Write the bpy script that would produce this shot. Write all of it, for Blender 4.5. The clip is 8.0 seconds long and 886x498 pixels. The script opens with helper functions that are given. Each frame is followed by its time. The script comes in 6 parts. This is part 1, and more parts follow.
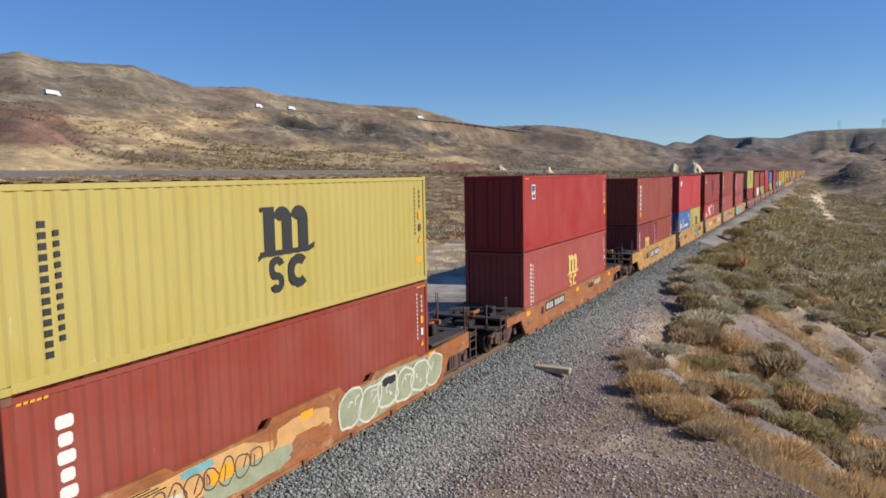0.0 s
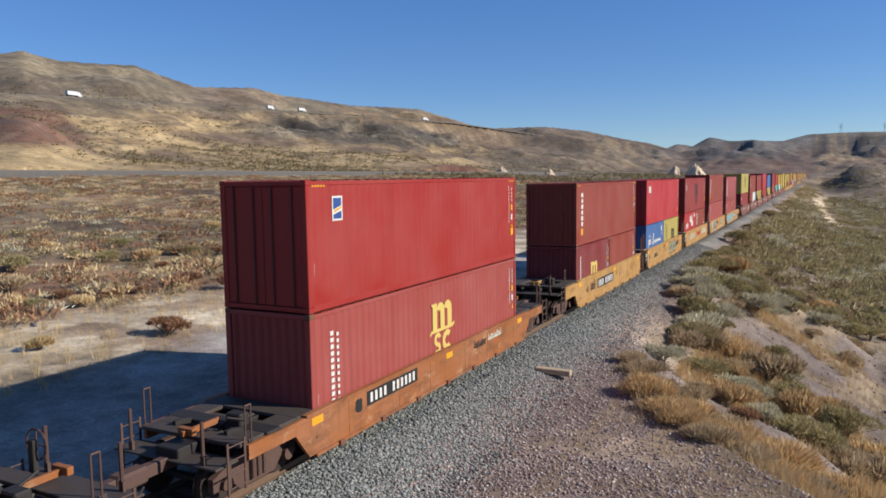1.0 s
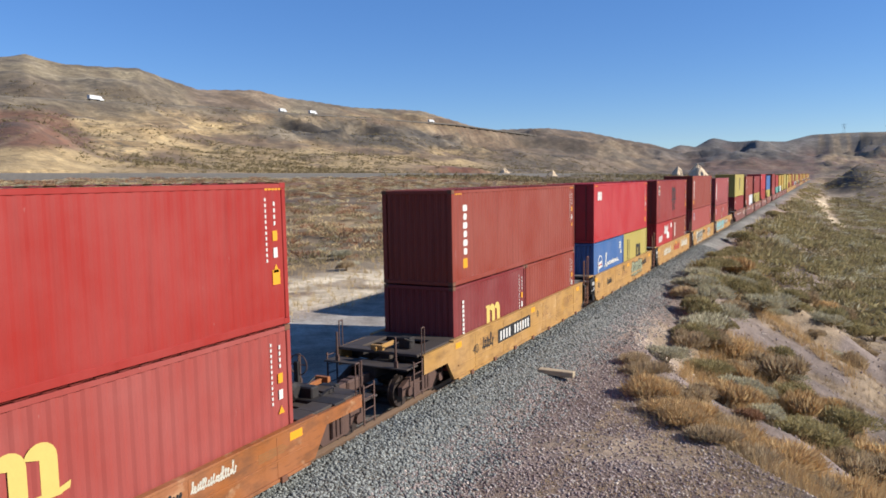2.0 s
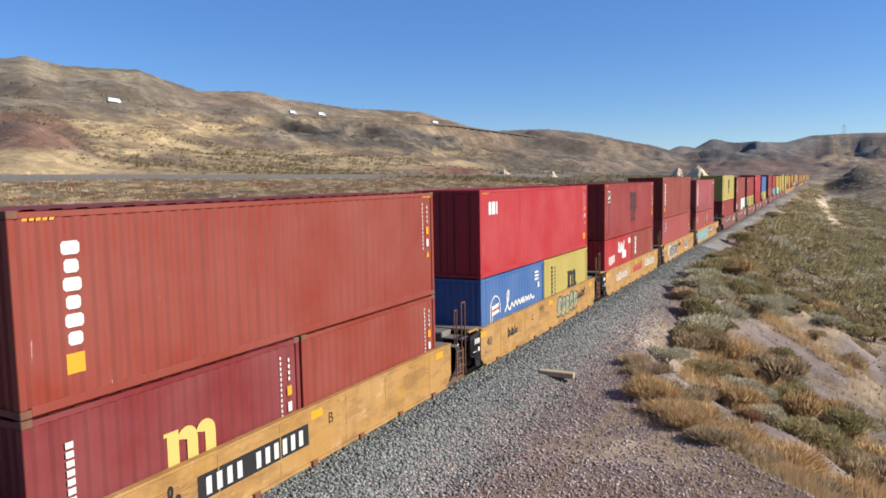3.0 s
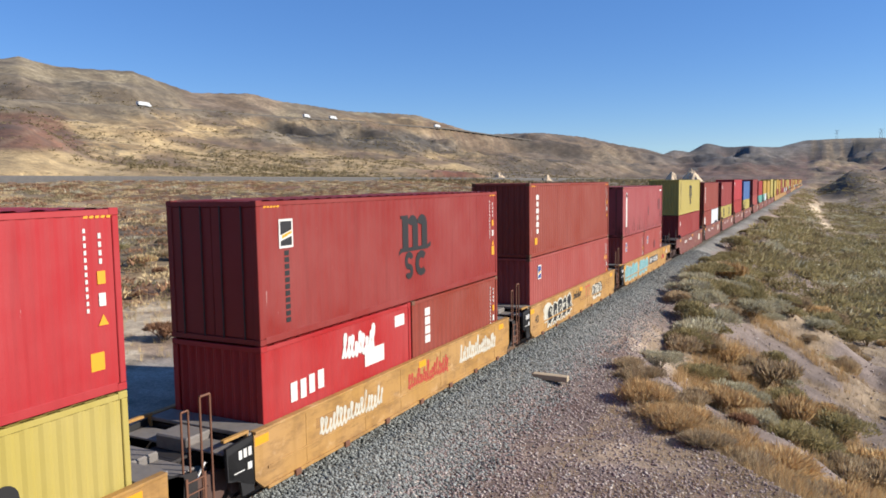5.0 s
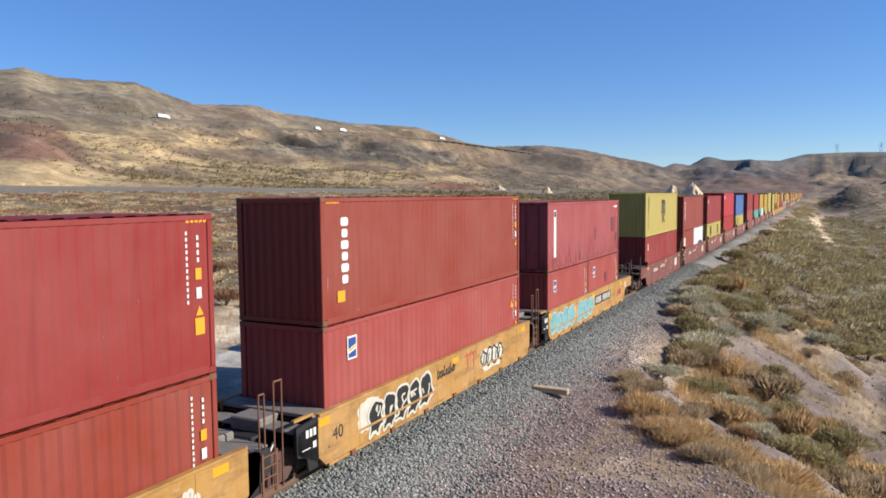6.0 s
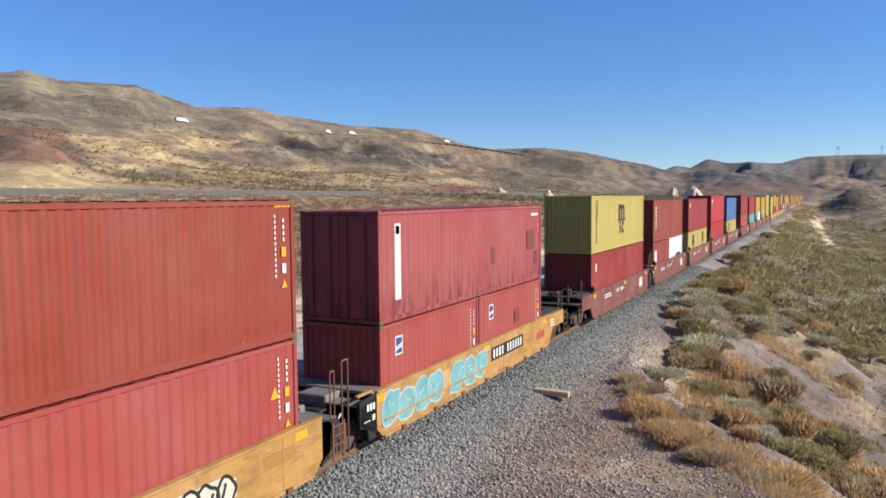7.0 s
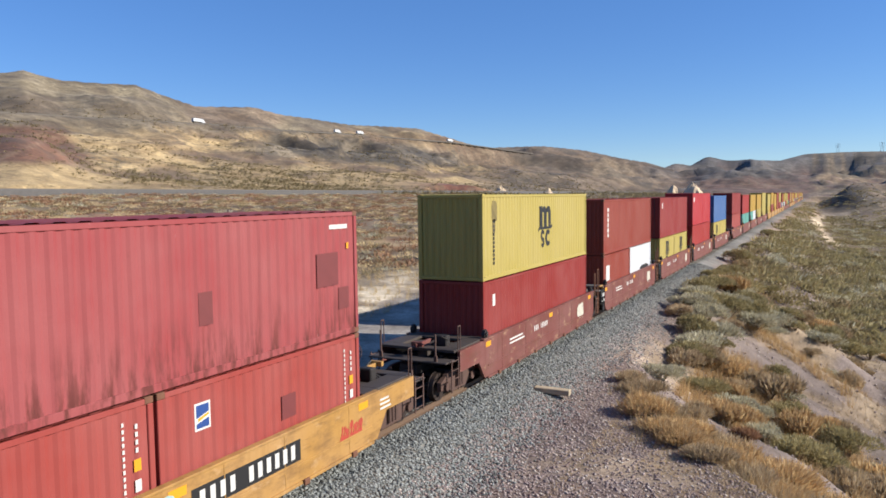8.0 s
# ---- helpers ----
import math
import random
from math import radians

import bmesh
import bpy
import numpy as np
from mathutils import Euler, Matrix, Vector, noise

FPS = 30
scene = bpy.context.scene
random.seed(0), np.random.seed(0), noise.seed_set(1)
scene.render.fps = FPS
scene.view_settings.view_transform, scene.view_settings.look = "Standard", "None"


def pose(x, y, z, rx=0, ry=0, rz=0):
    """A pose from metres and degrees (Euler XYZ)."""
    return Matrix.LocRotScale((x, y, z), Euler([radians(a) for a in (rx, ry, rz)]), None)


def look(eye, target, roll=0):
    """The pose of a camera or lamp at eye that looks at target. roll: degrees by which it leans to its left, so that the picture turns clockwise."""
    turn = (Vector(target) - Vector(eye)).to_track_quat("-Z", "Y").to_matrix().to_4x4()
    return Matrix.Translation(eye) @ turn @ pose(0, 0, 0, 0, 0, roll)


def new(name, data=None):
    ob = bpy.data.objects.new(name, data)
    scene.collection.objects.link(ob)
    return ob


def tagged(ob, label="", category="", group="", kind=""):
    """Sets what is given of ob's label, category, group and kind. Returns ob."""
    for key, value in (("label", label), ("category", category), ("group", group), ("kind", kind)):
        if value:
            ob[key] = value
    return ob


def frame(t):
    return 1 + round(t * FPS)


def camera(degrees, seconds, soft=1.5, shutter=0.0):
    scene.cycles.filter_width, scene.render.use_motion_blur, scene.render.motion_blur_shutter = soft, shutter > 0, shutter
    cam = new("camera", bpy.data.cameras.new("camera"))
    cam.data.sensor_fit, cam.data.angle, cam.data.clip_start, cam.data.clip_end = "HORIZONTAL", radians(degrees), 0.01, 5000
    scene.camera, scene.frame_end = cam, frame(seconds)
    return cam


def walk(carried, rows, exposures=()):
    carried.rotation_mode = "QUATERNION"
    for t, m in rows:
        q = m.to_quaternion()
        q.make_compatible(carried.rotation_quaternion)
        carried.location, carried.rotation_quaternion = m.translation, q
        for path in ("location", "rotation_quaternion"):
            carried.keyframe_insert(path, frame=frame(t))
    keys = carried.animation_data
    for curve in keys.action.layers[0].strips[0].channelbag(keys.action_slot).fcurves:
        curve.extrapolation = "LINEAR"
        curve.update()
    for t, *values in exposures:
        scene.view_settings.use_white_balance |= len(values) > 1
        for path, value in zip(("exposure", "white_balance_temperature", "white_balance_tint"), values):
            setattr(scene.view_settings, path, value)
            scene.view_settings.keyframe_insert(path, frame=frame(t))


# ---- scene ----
# The origin lies on the track's centre line at rail height; the track runs along +Y.
EYE = Vector((10.908, 0.0, 6.154))
SPEED = 13.1          # the train's speed towards -Y, metres a second


def view(yaw, pitch, roll):
    """The camera's pose: yaw to the left of +Y, pitch upwards, roll, in degrees."""
    y, p = radians(yaw), radians(pitch)
    way = Vector((-math.sin(y) * math.cos(p), math.cos(y) * math.cos(p), math.sin(p)))
    return look(EYE, EYE + way * 50, roll)


cam = camera(62.50, 8.0, soft=1.7)
PATH = [
    (0.0, 27.019, -5.622, -1.088), (0.5, 26.974, -5.556, -1.110), (1.0, 27.099, -5.501, -0.833),
    (1.5, 27.228, -5.426, -0.916), (3.0, 27.316, -5.288, -1.059), (3.5, 27.160, -5.321, -0.701),
    (4.0, 27.039, -5.316, -0.586), (4.5, 26.867, -5.312, -0.866), (6.0, 26.901, -4.122, -0.541),
    (6.5, 26.968, -3.998, -0.545), (7.0, 26.960, -3.927, -0.536), (7.5, 26.953, -3.899, -0.833),
    (8.0, 26.979, -4.027, -0.771)]
walk(cam, [(t, view(a, b, c)) for t, a, b, c in PATH], exposures=[(0.0, 0.50, 5980, 10), (1.0, 0.50, 5980, 10), (1.5, 0.62, 5980, 10), (3.0, 0.74, 5980, 10), (8.0, 0.78, 5980, 10)])

# ---- light: a low, clear sun on the train's near side ----
SUN = Vector((12.4, 4.0, 6.85)).normalized()
world = bpy.data.worlds.new("desert_sky")
scene.world = world
world.use_nodes = True
sky = world.node_tree.nodes.new("ShaderNodeTexSky")
sky.sky_type, sky.sun_disc = "NISHITA", False
sky.sun_elevation = math.asin(SUN.z)
sky.sun_rotation = math.atan2(SUN.x, SUN.y)
sky.altitude, sky.air_density, sky.dust_density, sky.ozone_density = 900, 1.0, 0.0, 3.2
deep = world.node_tree.nodes.new("ShaderNodeHueSaturation")
deep.inputs["Saturation"].default_value, deep.inputs["Hue"].default_value = 1.24, 0.514
world.node_tree.links.new(sky.outputs[0], deep.inputs["Color"])
even = world.node_tree.nodes.new("ShaderNodeMix")
even.data_type = "RGBA"
even.inputs[0].default_value, even.inputs[7].default_value = 0.30, (1.45, 3.0, 5.9, 1.0)
world.node_tree.links.new(deep.outputs[0], even.inputs[6])
world.node_tree.links.new(even.outputs[2], world.node_tree.nodes["Background"].inputs[0])
world.node_tree.nodes["Background"].inputs[1].default_value = 0.075
sun_data = bpy.data.lights.new("sun", "SUN")
sun_data.energy, sun_data.angle, sun_data.color = 4.9, radians(0.53), (1.0, 0.91, 0.77)
sun = new("sun", sun_data)
sun.matrix_world = look(SUN * 100, (0, 0, 0))


# ---- materials ----
def srgb(r, g, b):
    return tuple(((c / 255 / 12.92) if c < 10.3 else ((c / 255 + 0.055) / 1.055) ** 2.4) for c in (r, g, b)) + (1.0,)


class Mat:
    """A small helper to write node materials."""

    def __init__(self, name, rough=0.6, metal=0.0):
        self.m = bpy.data.materials.new(name)
        self.m.use_nodes = True
        self.t = self.m.node_tree
        self.b = self.t.nodes["Principled BSDF"]
        self.b.inputs["Roughness"].default_value, self.b.inputs["Metallic"].default_value = rough, metal
        self.geo = self.node("ShaderNodeTexCoord")

    def node(self, kind, **sets):
        n = self.t.nodes.new(kind)
        for k, v in sets.items():
            n.inputs[k].default_value = v
        return n

    def link(self, a, b):
        self.t.links.new(a, b)

    def place(self, scale=(1, 1, 1), space="Object"):
        n = self.node("ShaderNodeMapping", Scale=scale)
        self.link(self.geo.outputs[space], n.inputs[0])
        return n.outputs[0]

    def noise(self, scale, at, detail=3.0, rough=0.55):
        n = self.node("ShaderNodeTexNoise", Scale=scale, Detail=detail, Roughness=rough)
        self.link(at, n.inputs["Vector"])
        return n.outputs["Fac"]

    def ramp(self, fac, lo, hi, a=0.0, b=1.0):
        n = self.node("ShaderNodeMapRange", **{"From Min": lo, "From Max": hi, "To Min": a, "To Max": b})
        self.link(fac, n.inputs["Value"])
        return n.outputs[0]

    def mix(self, fac, a, b, how="MIX"):
        n = self.t.nodes.new("ShaderNodeMix")
        n.data_type, n.blend_type = "RGBA", how
        for sock, v in ((n.inputs[0], fac), (n.inputs[6], a), (n.inputs[7], b)):
            if hasattr(v, "is_output"):
                self.link(v, sock)
            else:
                sock.default_value = v
        return n.outputs[2]

    def math(self, op, a, b):
        n = self.t.nodes.new("ShaderNodeMath")
        n.operation = op
        for sock, v in zip(n.inputs, (a, b)):
            if hasattr(v, "is_output"):
                self.link(v, sock)
            else:
                sock.default_value = v
        return n.outputs[0]

    def bump(self, height, strength=0.3, distance=0.02):
        n = self.node("ShaderNodeBump", Strength=strength, Distance=distance)
        self.link(height, n.inputs["Height"])
        self.link(n.outputs[0], self.b.inputs["Normal"])

    def colour(self, c):
        self.link(c, self.b.inputs["Base Color"]) if hasattr(c, "is_output") else None
        return self.m


def tint(c, k):
    return tuple(min(1.0, v * k) for v in c[:3]) + (1.0,)


def paint(name, c, rough=0.5, fade=0.25, rust=0.35, chalk=(0.5, 0.42, 0.38, 1), grime=0.0, stain=0.0):
    """Weathered paint on steel: chalky fading, vertical run marks, scratches and a little rust."""
    c = tint(c, 0.515)
    m = Mat(name, rough)
    m.b.inputs["Specular IOR Level"].default_value = 0.3
    rand = m.node("ShaderNodeObjectInfo").outputs["Random"]
    big = m.noise(0.55, m.place((1, 1, 1)), 4.0)
    col = m.mix(m.ramp(big, 0.35, 0.75, 0.0, fade), c, m.mix(0.25, c, chalk))
    runs = m.noise(1.0, m.place((3, 5.0, 0.35)), 5.0, 0.6)
    col = m.mix(m.ramp(runs, 0.52, 0.78, 0.0, 0.45), col, tint(c, 0.62))
    spots = m.noise(2.6, m.place((1, 1, 0.55)), 7.0, 0.72)
    col = m.mix(m.ramp(spots, 0.66, 0.72, 0.0, rust), col, srgb(92, 50, 34))
    if grime:       # soot, scuffs and old mud on the cars
        soot = m.noise(1.7, m.place((1, 0.6, 1.6)), 7.0, 0.72)
        col = m.mix(m.ramp(soot, 0.47, 0.68, 0.0, grime), col, srgb(84, 58, 40))
        scuff = m.noise(1.0, m.place((4, 1.1, 16)), 5.0, 0.7)
        col = m.mix(m.ramp(scuff, 0.60, 0.70, 0.0, grime * 0.9), col, srgb(58, 42, 34))
        pale = m.noise(1.0, m.place((2, 1.6, 2.2)) , 6.0, 0.7)
        col = m.mix(m.ramp(pale, 0.58, 0.72, 0.0, 0.5), col, srgb(196, 166, 128))
    if stain:       # rust that has run down over the lower half of the panels
        runs_low = m.noise(1.0, m.place((3, 4.2, 0.8)), 6.0, 0.68)
        split = m.node("ShaderNodeSeparateXYZ")
        m.link(m.geo.outputs["Object"], split.inputs[0])
        low = m.ramp(split.outputs["Z"], 0.15, 1.25, 1.0, 0.0)
        col = m.mix(m.math("MULTIPLY", m.ramp(runs_low, 0.47, 0.60, 0.0, stain), low), col, srgb(78, 38, 30))
    nicks = m.noise(1.0, m.place((9, 11, 1.6)), 3.0, 0.6)
    col = m.mix(m.ramp(nicks, 0.735, 0.765, 0.0, 0.55), col, chalk)
    fine = m.noise(26.0, m.place(), 4.0, 0.7)
    col = m.mix(m.ramp(fine, 0.3, 0.75, 0.0, 0.22), col, tint(c, 0.78))
    col = m.mix(m.ramp(rand, 0, 1, 0.0, 0.12), col, tint(c, 0.85))
    m.link(m.ramp(big, 0.3, 0.7, rough - 0.08, rough + 0.16), m.b.inputs["Roughness"])
    m.bump(m.math("ADD", m.noise(3.5, m.place(), 3.0), m.math("MULTIPLY", fine, 0.15)), 0.25, 0.012)
    return m.colour(col)


def plain(name, c, rough=0.6, metal=0.0, scale=6.0, deep=0.35):
    """A plain surface with grime at two scales."""
    c = tint(c, 0.85)
    m = Mat(name, rough, metal)
    a, b = m.noise(scale, m.place(), 5.0, 0.65), m.noise(scale * 9, m.place(), 3.0)
    col = m.mix(m.ramp(a, 0.35, 0.7, 0.0, deep * 1.6), c, tint(c, 1 - deep))
    col = m.mix(m.ramp(b, 0.4, 0.7, 0.0, 0.3), col, tint(c, 1.25))
    m.bump(b, 0.2, 0.006)
    return m.colour(col)


def foliage(name, c, c2):
    """Leaves and stalks, each a little different."""
    c, c2 = tint(c, 0.93), tint(c2, 0.93)
    m = Mat(name, 0.75)
    g = m.node("ShaderNodeNewGeometry").outputs["Random Per Island"]
    r = m.node("ShaderNodeObjectInfo").outputs["Random"]
    col = m.mix(m.ramp(g, 0.0, 1.0, 0.0, 1.0), c, c2)
    col = m.mix(m.ramp(r, 0.0, 1.0, 0.0, 0.45), col, tint(c, 0.6))
    m.b.inputs["Specular IOR Level"].default_value = 0.15
    thin = m.node("ShaderNodeBsdfTranslucent")
    both = m.node("ShaderNodeMixShader", Fac=0.3)
    m.link(col, thin.inputs["Color"])
    m.link(m.b.outputs[0], both.inputs[1])
    m.link(thin.outputs[0], both.inputs[2])
    m.link(both.outputs[0], m.t.nodes["Material Output"].inputs["Surface"])
    return m.colour(col)


PAINTS = {
    "yellow": paint("yellow_container_paint", srgb(214, 192, 98), 0.5, 0.3, 0.12),
    "buff": paint("buff_container_paint", srgb(214, 170, 62), 0.5, 0.3, 0.2),
    "brick": paint("brick_red_container_paint", srgb(166, 68, 47), 0.55, 0.25, 0.3),
    "crimson": paint("crimson_container_paint", srgb(186, 50, 40), 0.5, 0.2, 0.2),
    "rose": paint("faded_rose_container_paint", srgb(186, 80, 70), 0.6, 0.3, 0.3),
    "pink": paint("faded_pink_container_paint", srgb(184, 82, 82), 0.65, 0.4, 0.5, stain=0.95),
    "maroon": paint("maroon_container_paint", srgb(164, 50, 42), 0.55, 0.25, 0.25),
    "wine": paint("wine_red_container_paint", srgb(148, 50, 50), 0.55, 0.3, 0.25),
    "red": paint("bright_red_container_paint", srgb(206, 52, 56), 0.5, 0.25, 0.08),
    "scarlet": paint("scarlet_container_paint", srgb(200, 44, 44), 0.5, 0.3, 0.15),
    "blue": paint("blue_container_paint", srgb(82, 124, 186), 0.5, 0.3, 0.12),
    "white": paint("white_container_paint", srgb(255, 255, 255), 0.5, 0.2, 0.05),
    "teal": paint("pale_green_container_paint", srgb(120, 190, 175), 0.5, 0.3, 0.1),
    "car_yellow": paint("yellow_railcar_paint", srgb(214, 162, 84), 0.6, 0.4, 0.5, grime=0.6),
    "car_orange": paint("orange_brown_railcar_paint", srgb(186, 112, 54), 0.6, 0.4, 0.7, grime=0.75),
    "car_brown": paint("red_brown_railcar_paint", srgb(140, 74, 64), 0.65, 0.4, 0.5, grime=0.5),
}
DARK = plain("dark_railcar_steel", srgb(46, 40, 37), 0.7, 0.2, 5.0, 0.5)
# deck steel, darkened for the shaded coupled ends; also locking bars and pylons
GRATE = plain("walkway_steel", srgb(78, 68, 61), 0.7, 0.3, 7.0, 0.4)
# the same deck steel for the joint ends, with sunlight painted in as paler grey
SUNLIT_DECK = plain("sunlit_walkway_steel", srgb(128, 120, 112), 0.7, 0.2, 7.0, 0.4)
IRON = plain("brown_iron", srgb(92, 68, 58), 0.75, 0.2, 6.0, 0.4)
RUSTY = plain("rusty_steel", srgb(120, 80, 58), 0.8, 0.2, 5.0, 0.45)
RAIL = plain("rail_steel", srgb(128, 104, 84), 0.55, 0.5, 9.0, 0.3)
WHEEL = plain("wheel_steel", srgb(70, 58, 52), 0.6, 0.5, 8.0, 0.4)
BLACK = plain("black_marking", srgb(27, 25, 25), 0.6, 0, 7, 0.3)
WHITE = plain("white_marking", srgb(206, 202, 194), 0.6, 0, 7, 0.2)
CREAM = plain("cream_marking", srgb(200, 174, 92), 0.6, 0, 6, 0.2)
AMBER = plain("amber_sticker", srgb(218, 150, 20), 0.5, 0, 6, 0.1)
NAVY = plain("navy_marking", srgb(40, 70, 130), 0.5, 0, 6, 0.2)
AQUA = plain("aqua_spray_paint", srgb(114, 162, 164), 0.6, 0, 2.4, 0.5)
PALE_AQUA = plain("pale_aqua_spray_paint", srgb(160, 186, 184), 0.6, 0, 3, 0.35)
MINT = plain("grey_green_spray_paint", srgb(146, 150, 120), 0.6, 0, 2.2, 0.45)
SPRAY_RED = plain("red_spray_paint", srgb(170, 64, 46), 0.6, 0, 4, 0.3)
SPRAY_TAN = plain("sand_spray_paint", srgb(196, 150, 92), 0.6, 0, 2.5, 0.45)
PATCHED = plain("repainted_patch", srgb(110, 46, 44), 0.65, 0, 3, 0.3)
TIE = plain("timber_sleeper", srgb(92, 78, 66), 0.85, 0, 4, 0.4)
PLANK = plain("weathered_timber", srgb(176, 158, 130), 0.85, 0, 5, 0.4)
RUBBER = plain("black_rubber", srgb(30, 30, 31), 0.8, 0, 8, 0.3)
ASPHALT = plain("asphalt", srgb(94, 86, 76), 0.9, 0, 0.6, 0.2)
TRUCK_WHITE = plain("white_trailer_paint", srgb(205, 205, 203), 0.5, 0, 1, 0.1)
TRUCK_RED = plain("red_cab_paint", srgb(150, 60, 50), 0.5, 0, 1, 0.1)
PALE_ROCK = plain("pale_sandstone", srgb(204, 180, 148), 0.9, 0, 0.25, 0.25)


# ---- mesh helpers ----
MESHES = {}


def mesh_of(key, build):
    """The mesh of that key, built once by build(bm)."""
    if key not in MESHES:
        bm = bmesh.new()
        build(bm)
        me = bpy.data.meshes.new(key)
        bm.to_mesh(me)
        bm.free()
        me.materials.append(None)
        MESHES[key] = me
    return MESHES[key]


def part(name, key, build, material, parent, at=None, label=""):
    """ONE mesh object under a thing or a part."""
    ob = new(name, mesh_of(key, build))
    ob.material_slots[0].link = "OBJECT"
    ob.material_slots[0].material = material
    ob.parent = parent
    if at is not None:
        ob.matrix_basis = at
    if label:
        tagged(ob, label)
    return ob


def thing(name, at, label, category, group="", kind=""):
    ob = new(name)
    ob.empty_display_size = 0.3
    ob.matrix_basis = at
    return tagged(ob, label, category, group, kind)


def box(bm, x0, x1, y0, y1, z0, z1, bevel=0.0):
    v = [bm.verts.new(p) for p in ((x0, y0, z0), (x1, y0, z0), (x1, y1, z0), (x0, y1, z0), (x0, y0, z1), (x1, y0, z1), (x1, y1, z1), (x0, y1, z1))]
    fs = [bm.faces.new([v[i] for i in q]) for q in ((0, 3, 2, 1), (4, 5, 6, 7), (0, 1, 5, 4), (1, 2, 6, 5), (2, 3, 7, 6), (3, 0, 4, 7))]
    if bevel:
        es = list({e for f in fs for e in f.edges})
        bmesh.ops.bevel(bm, geom=es, offset=bevel, segments=1, affect="EDGES")


def tube(bm, a, b, r, n=8, r2=None):
    """A closed round bar from a to b."""
    a, b = Vector(a), Vector(b)
    q = (b - a).to_track_quat("Z", "Y")
    r2 = r if r2 is None else r2
    lo = [bm.verts.new(a + q @ Vector((r * math.cos(k * math.tau / n), r * math.sin(k * math.tau / n), 0))) for k in range(n)]
    hi = [bm.verts.new(b + q @ Vector((r2 * math.cos(k * math.tau / n), r2 * math.sin(k * math.tau / n), 0))) for k in range(n)]
    for k in range(n):
        bm.faces.new((lo[k], lo[(k + 1) % n], hi[(k + 1) % n], hi[k]))
    bm.faces.new(lo[::-1])
    bm.faces.new(hi)


def slab(bm, polys, x0, x1, stagger=0.0):
    """Flat outlines in (y, z), each extruded from x0 to x1."""
    for i, poly in enumerate(polys):
        x1 = x1 + stagger * (1 if i % 24 else -23) * (i > 0)
        a = [bm.verts.new((x0, y, z)) for y, z in poly]
        b = [bm.verts.new((x1, y, z)) for y, z in poly]
        n = len(poly)
        bm.faces.new(b)
        bm.faces.new(a[::-1])
        for k in range(n):
            bm.faces.new((a[k], a[(k + 1) % n], b[(k + 1) % n], b[k]))
    bmesh.ops.recalc_face_normals(bm, faces=bm.faces[:])


def rect(y0, y1, z0, z1):
    return [(y0, z0), (y1, z0), (y1, z1), (y0, z1)]


def arc(cy, cz, r0, r1, a0, a1, n=8):
    """Ring sectors, as small four-sided outlines."""
    out = []
    for k in range(n):
        p, q = (radians(a0 + (a1 - a0) * (k + i) / n) for i in (0, 1))
        out.append([(cy + r * math.cos(a), cz + r * math.sin(a)) for r, a in ((r0, p), (r1, p), (r1, q), (r0, q))])
    return out


# ---- the lie of the land ----
def lattice(ix, iy, seed):
    h = (ix.astype(np.int64) * 374761393 + iy.astype(np.int64) * 668265263 + seed * 1442695041) & 0x7FFFFFFF
    h = ((h ^ (h >> 13)) * 1274126177) & 0x7FFFFFFF
    return ((h ^ (h >> 16)) & 0xFFFF) / 65535.0


def vnoise(x, y, seed=0):
    ix, iy = np.floor(x), np.floor(y)
    fx, fy = x - ix, y - iy
    fx, fy = fx * fx * (3 - 2 * fx), fy * fy * (3 - 2 * fy)
    a, b = lattice(ix, iy, seed), lattice(ix + 1, iy, seed)
    c, d = lattice(ix, iy + 1, seed), lattice(ix + 1, iy + 1, seed)
    return (a + (b - a) * fx) * (1 - fy) + (c + (d - c) * fx) * fy


def fbm(x, y, octaves=5, seed=0, gain=0.5):
    s, a, t = 0.0, 1.0, 0.0
    for k in range(octaves):
        s, t = s + a * vnoise(x * 2 ** k, y * 2 ** k, seed + k), t + a
        a *= gain
    return s / t


def ridged(x, y, octaves=4, seed=0):
    s, a, t = 0.0, 1.0, 0.0
    for k in range(octaves):
        s, t = s + a * (1 - abs(2 * vnoise(x * 2 ** k, y * 2 ** k, seed + k) - 1)), t + a
        a *= 0.5
    return s / t


def smooth(lo, hi, v):
    t = np.clip((v - lo) / (hi - lo), 0, 1)
    return t * t * (3 - 2 * t)


# skyline of the hills: degrees to the left of +Y, elevation in degrees, distance in metres
SKYLINE = [(-180, 3, 1500), (-60, 3.0, 1800), (-13, 2.9, 2100), (-4.3, 2.72, 2100), (0.1, 2.79, 2100), (3.7, 2.40, 2000), (7.0, 2.77, 1900), (8.4, 2.31, 1850),
           (10.4, 2.28, 1750), (12.9, 2.76, 1680), (16.2, 3.51, 1600), (19.2, 3.88, 1500), (23.6, 3.86, 1400), (25, 4.18, 1360), (28.7, 5.4, 1270),
           (34.1, 5.74, 1150), (39.2, 6.46, 1060), (41.3, 7.02, 1030), (45.3, 6.92, 980), (47.2, 7.53, 950), (49.4, 8.33, 930), (54.4, 8.4, 890), (56.4, 8.88, 880),
           (58, 8.55, 870), (80, 7.0, 850), (120, 5.0, 1000), (180, 3, 1500)]
HIGHWAY_AZ = [20, 26.4, 28.8, 33.3, 38.5, 45.2, 54.6, 60]
HIGHWAY_EL = [3.3, 4.3, 4.5, 4.92, 5.23, 5.68, 5.97, 6.1]
HIGHWAY_R = [1250, 1110, 1060, 980, 895, 800, 675, 620]
LINE_2 = 170.0         # the second line lies this far to the left, a little above the eye
LINE_2_Z = 9.6


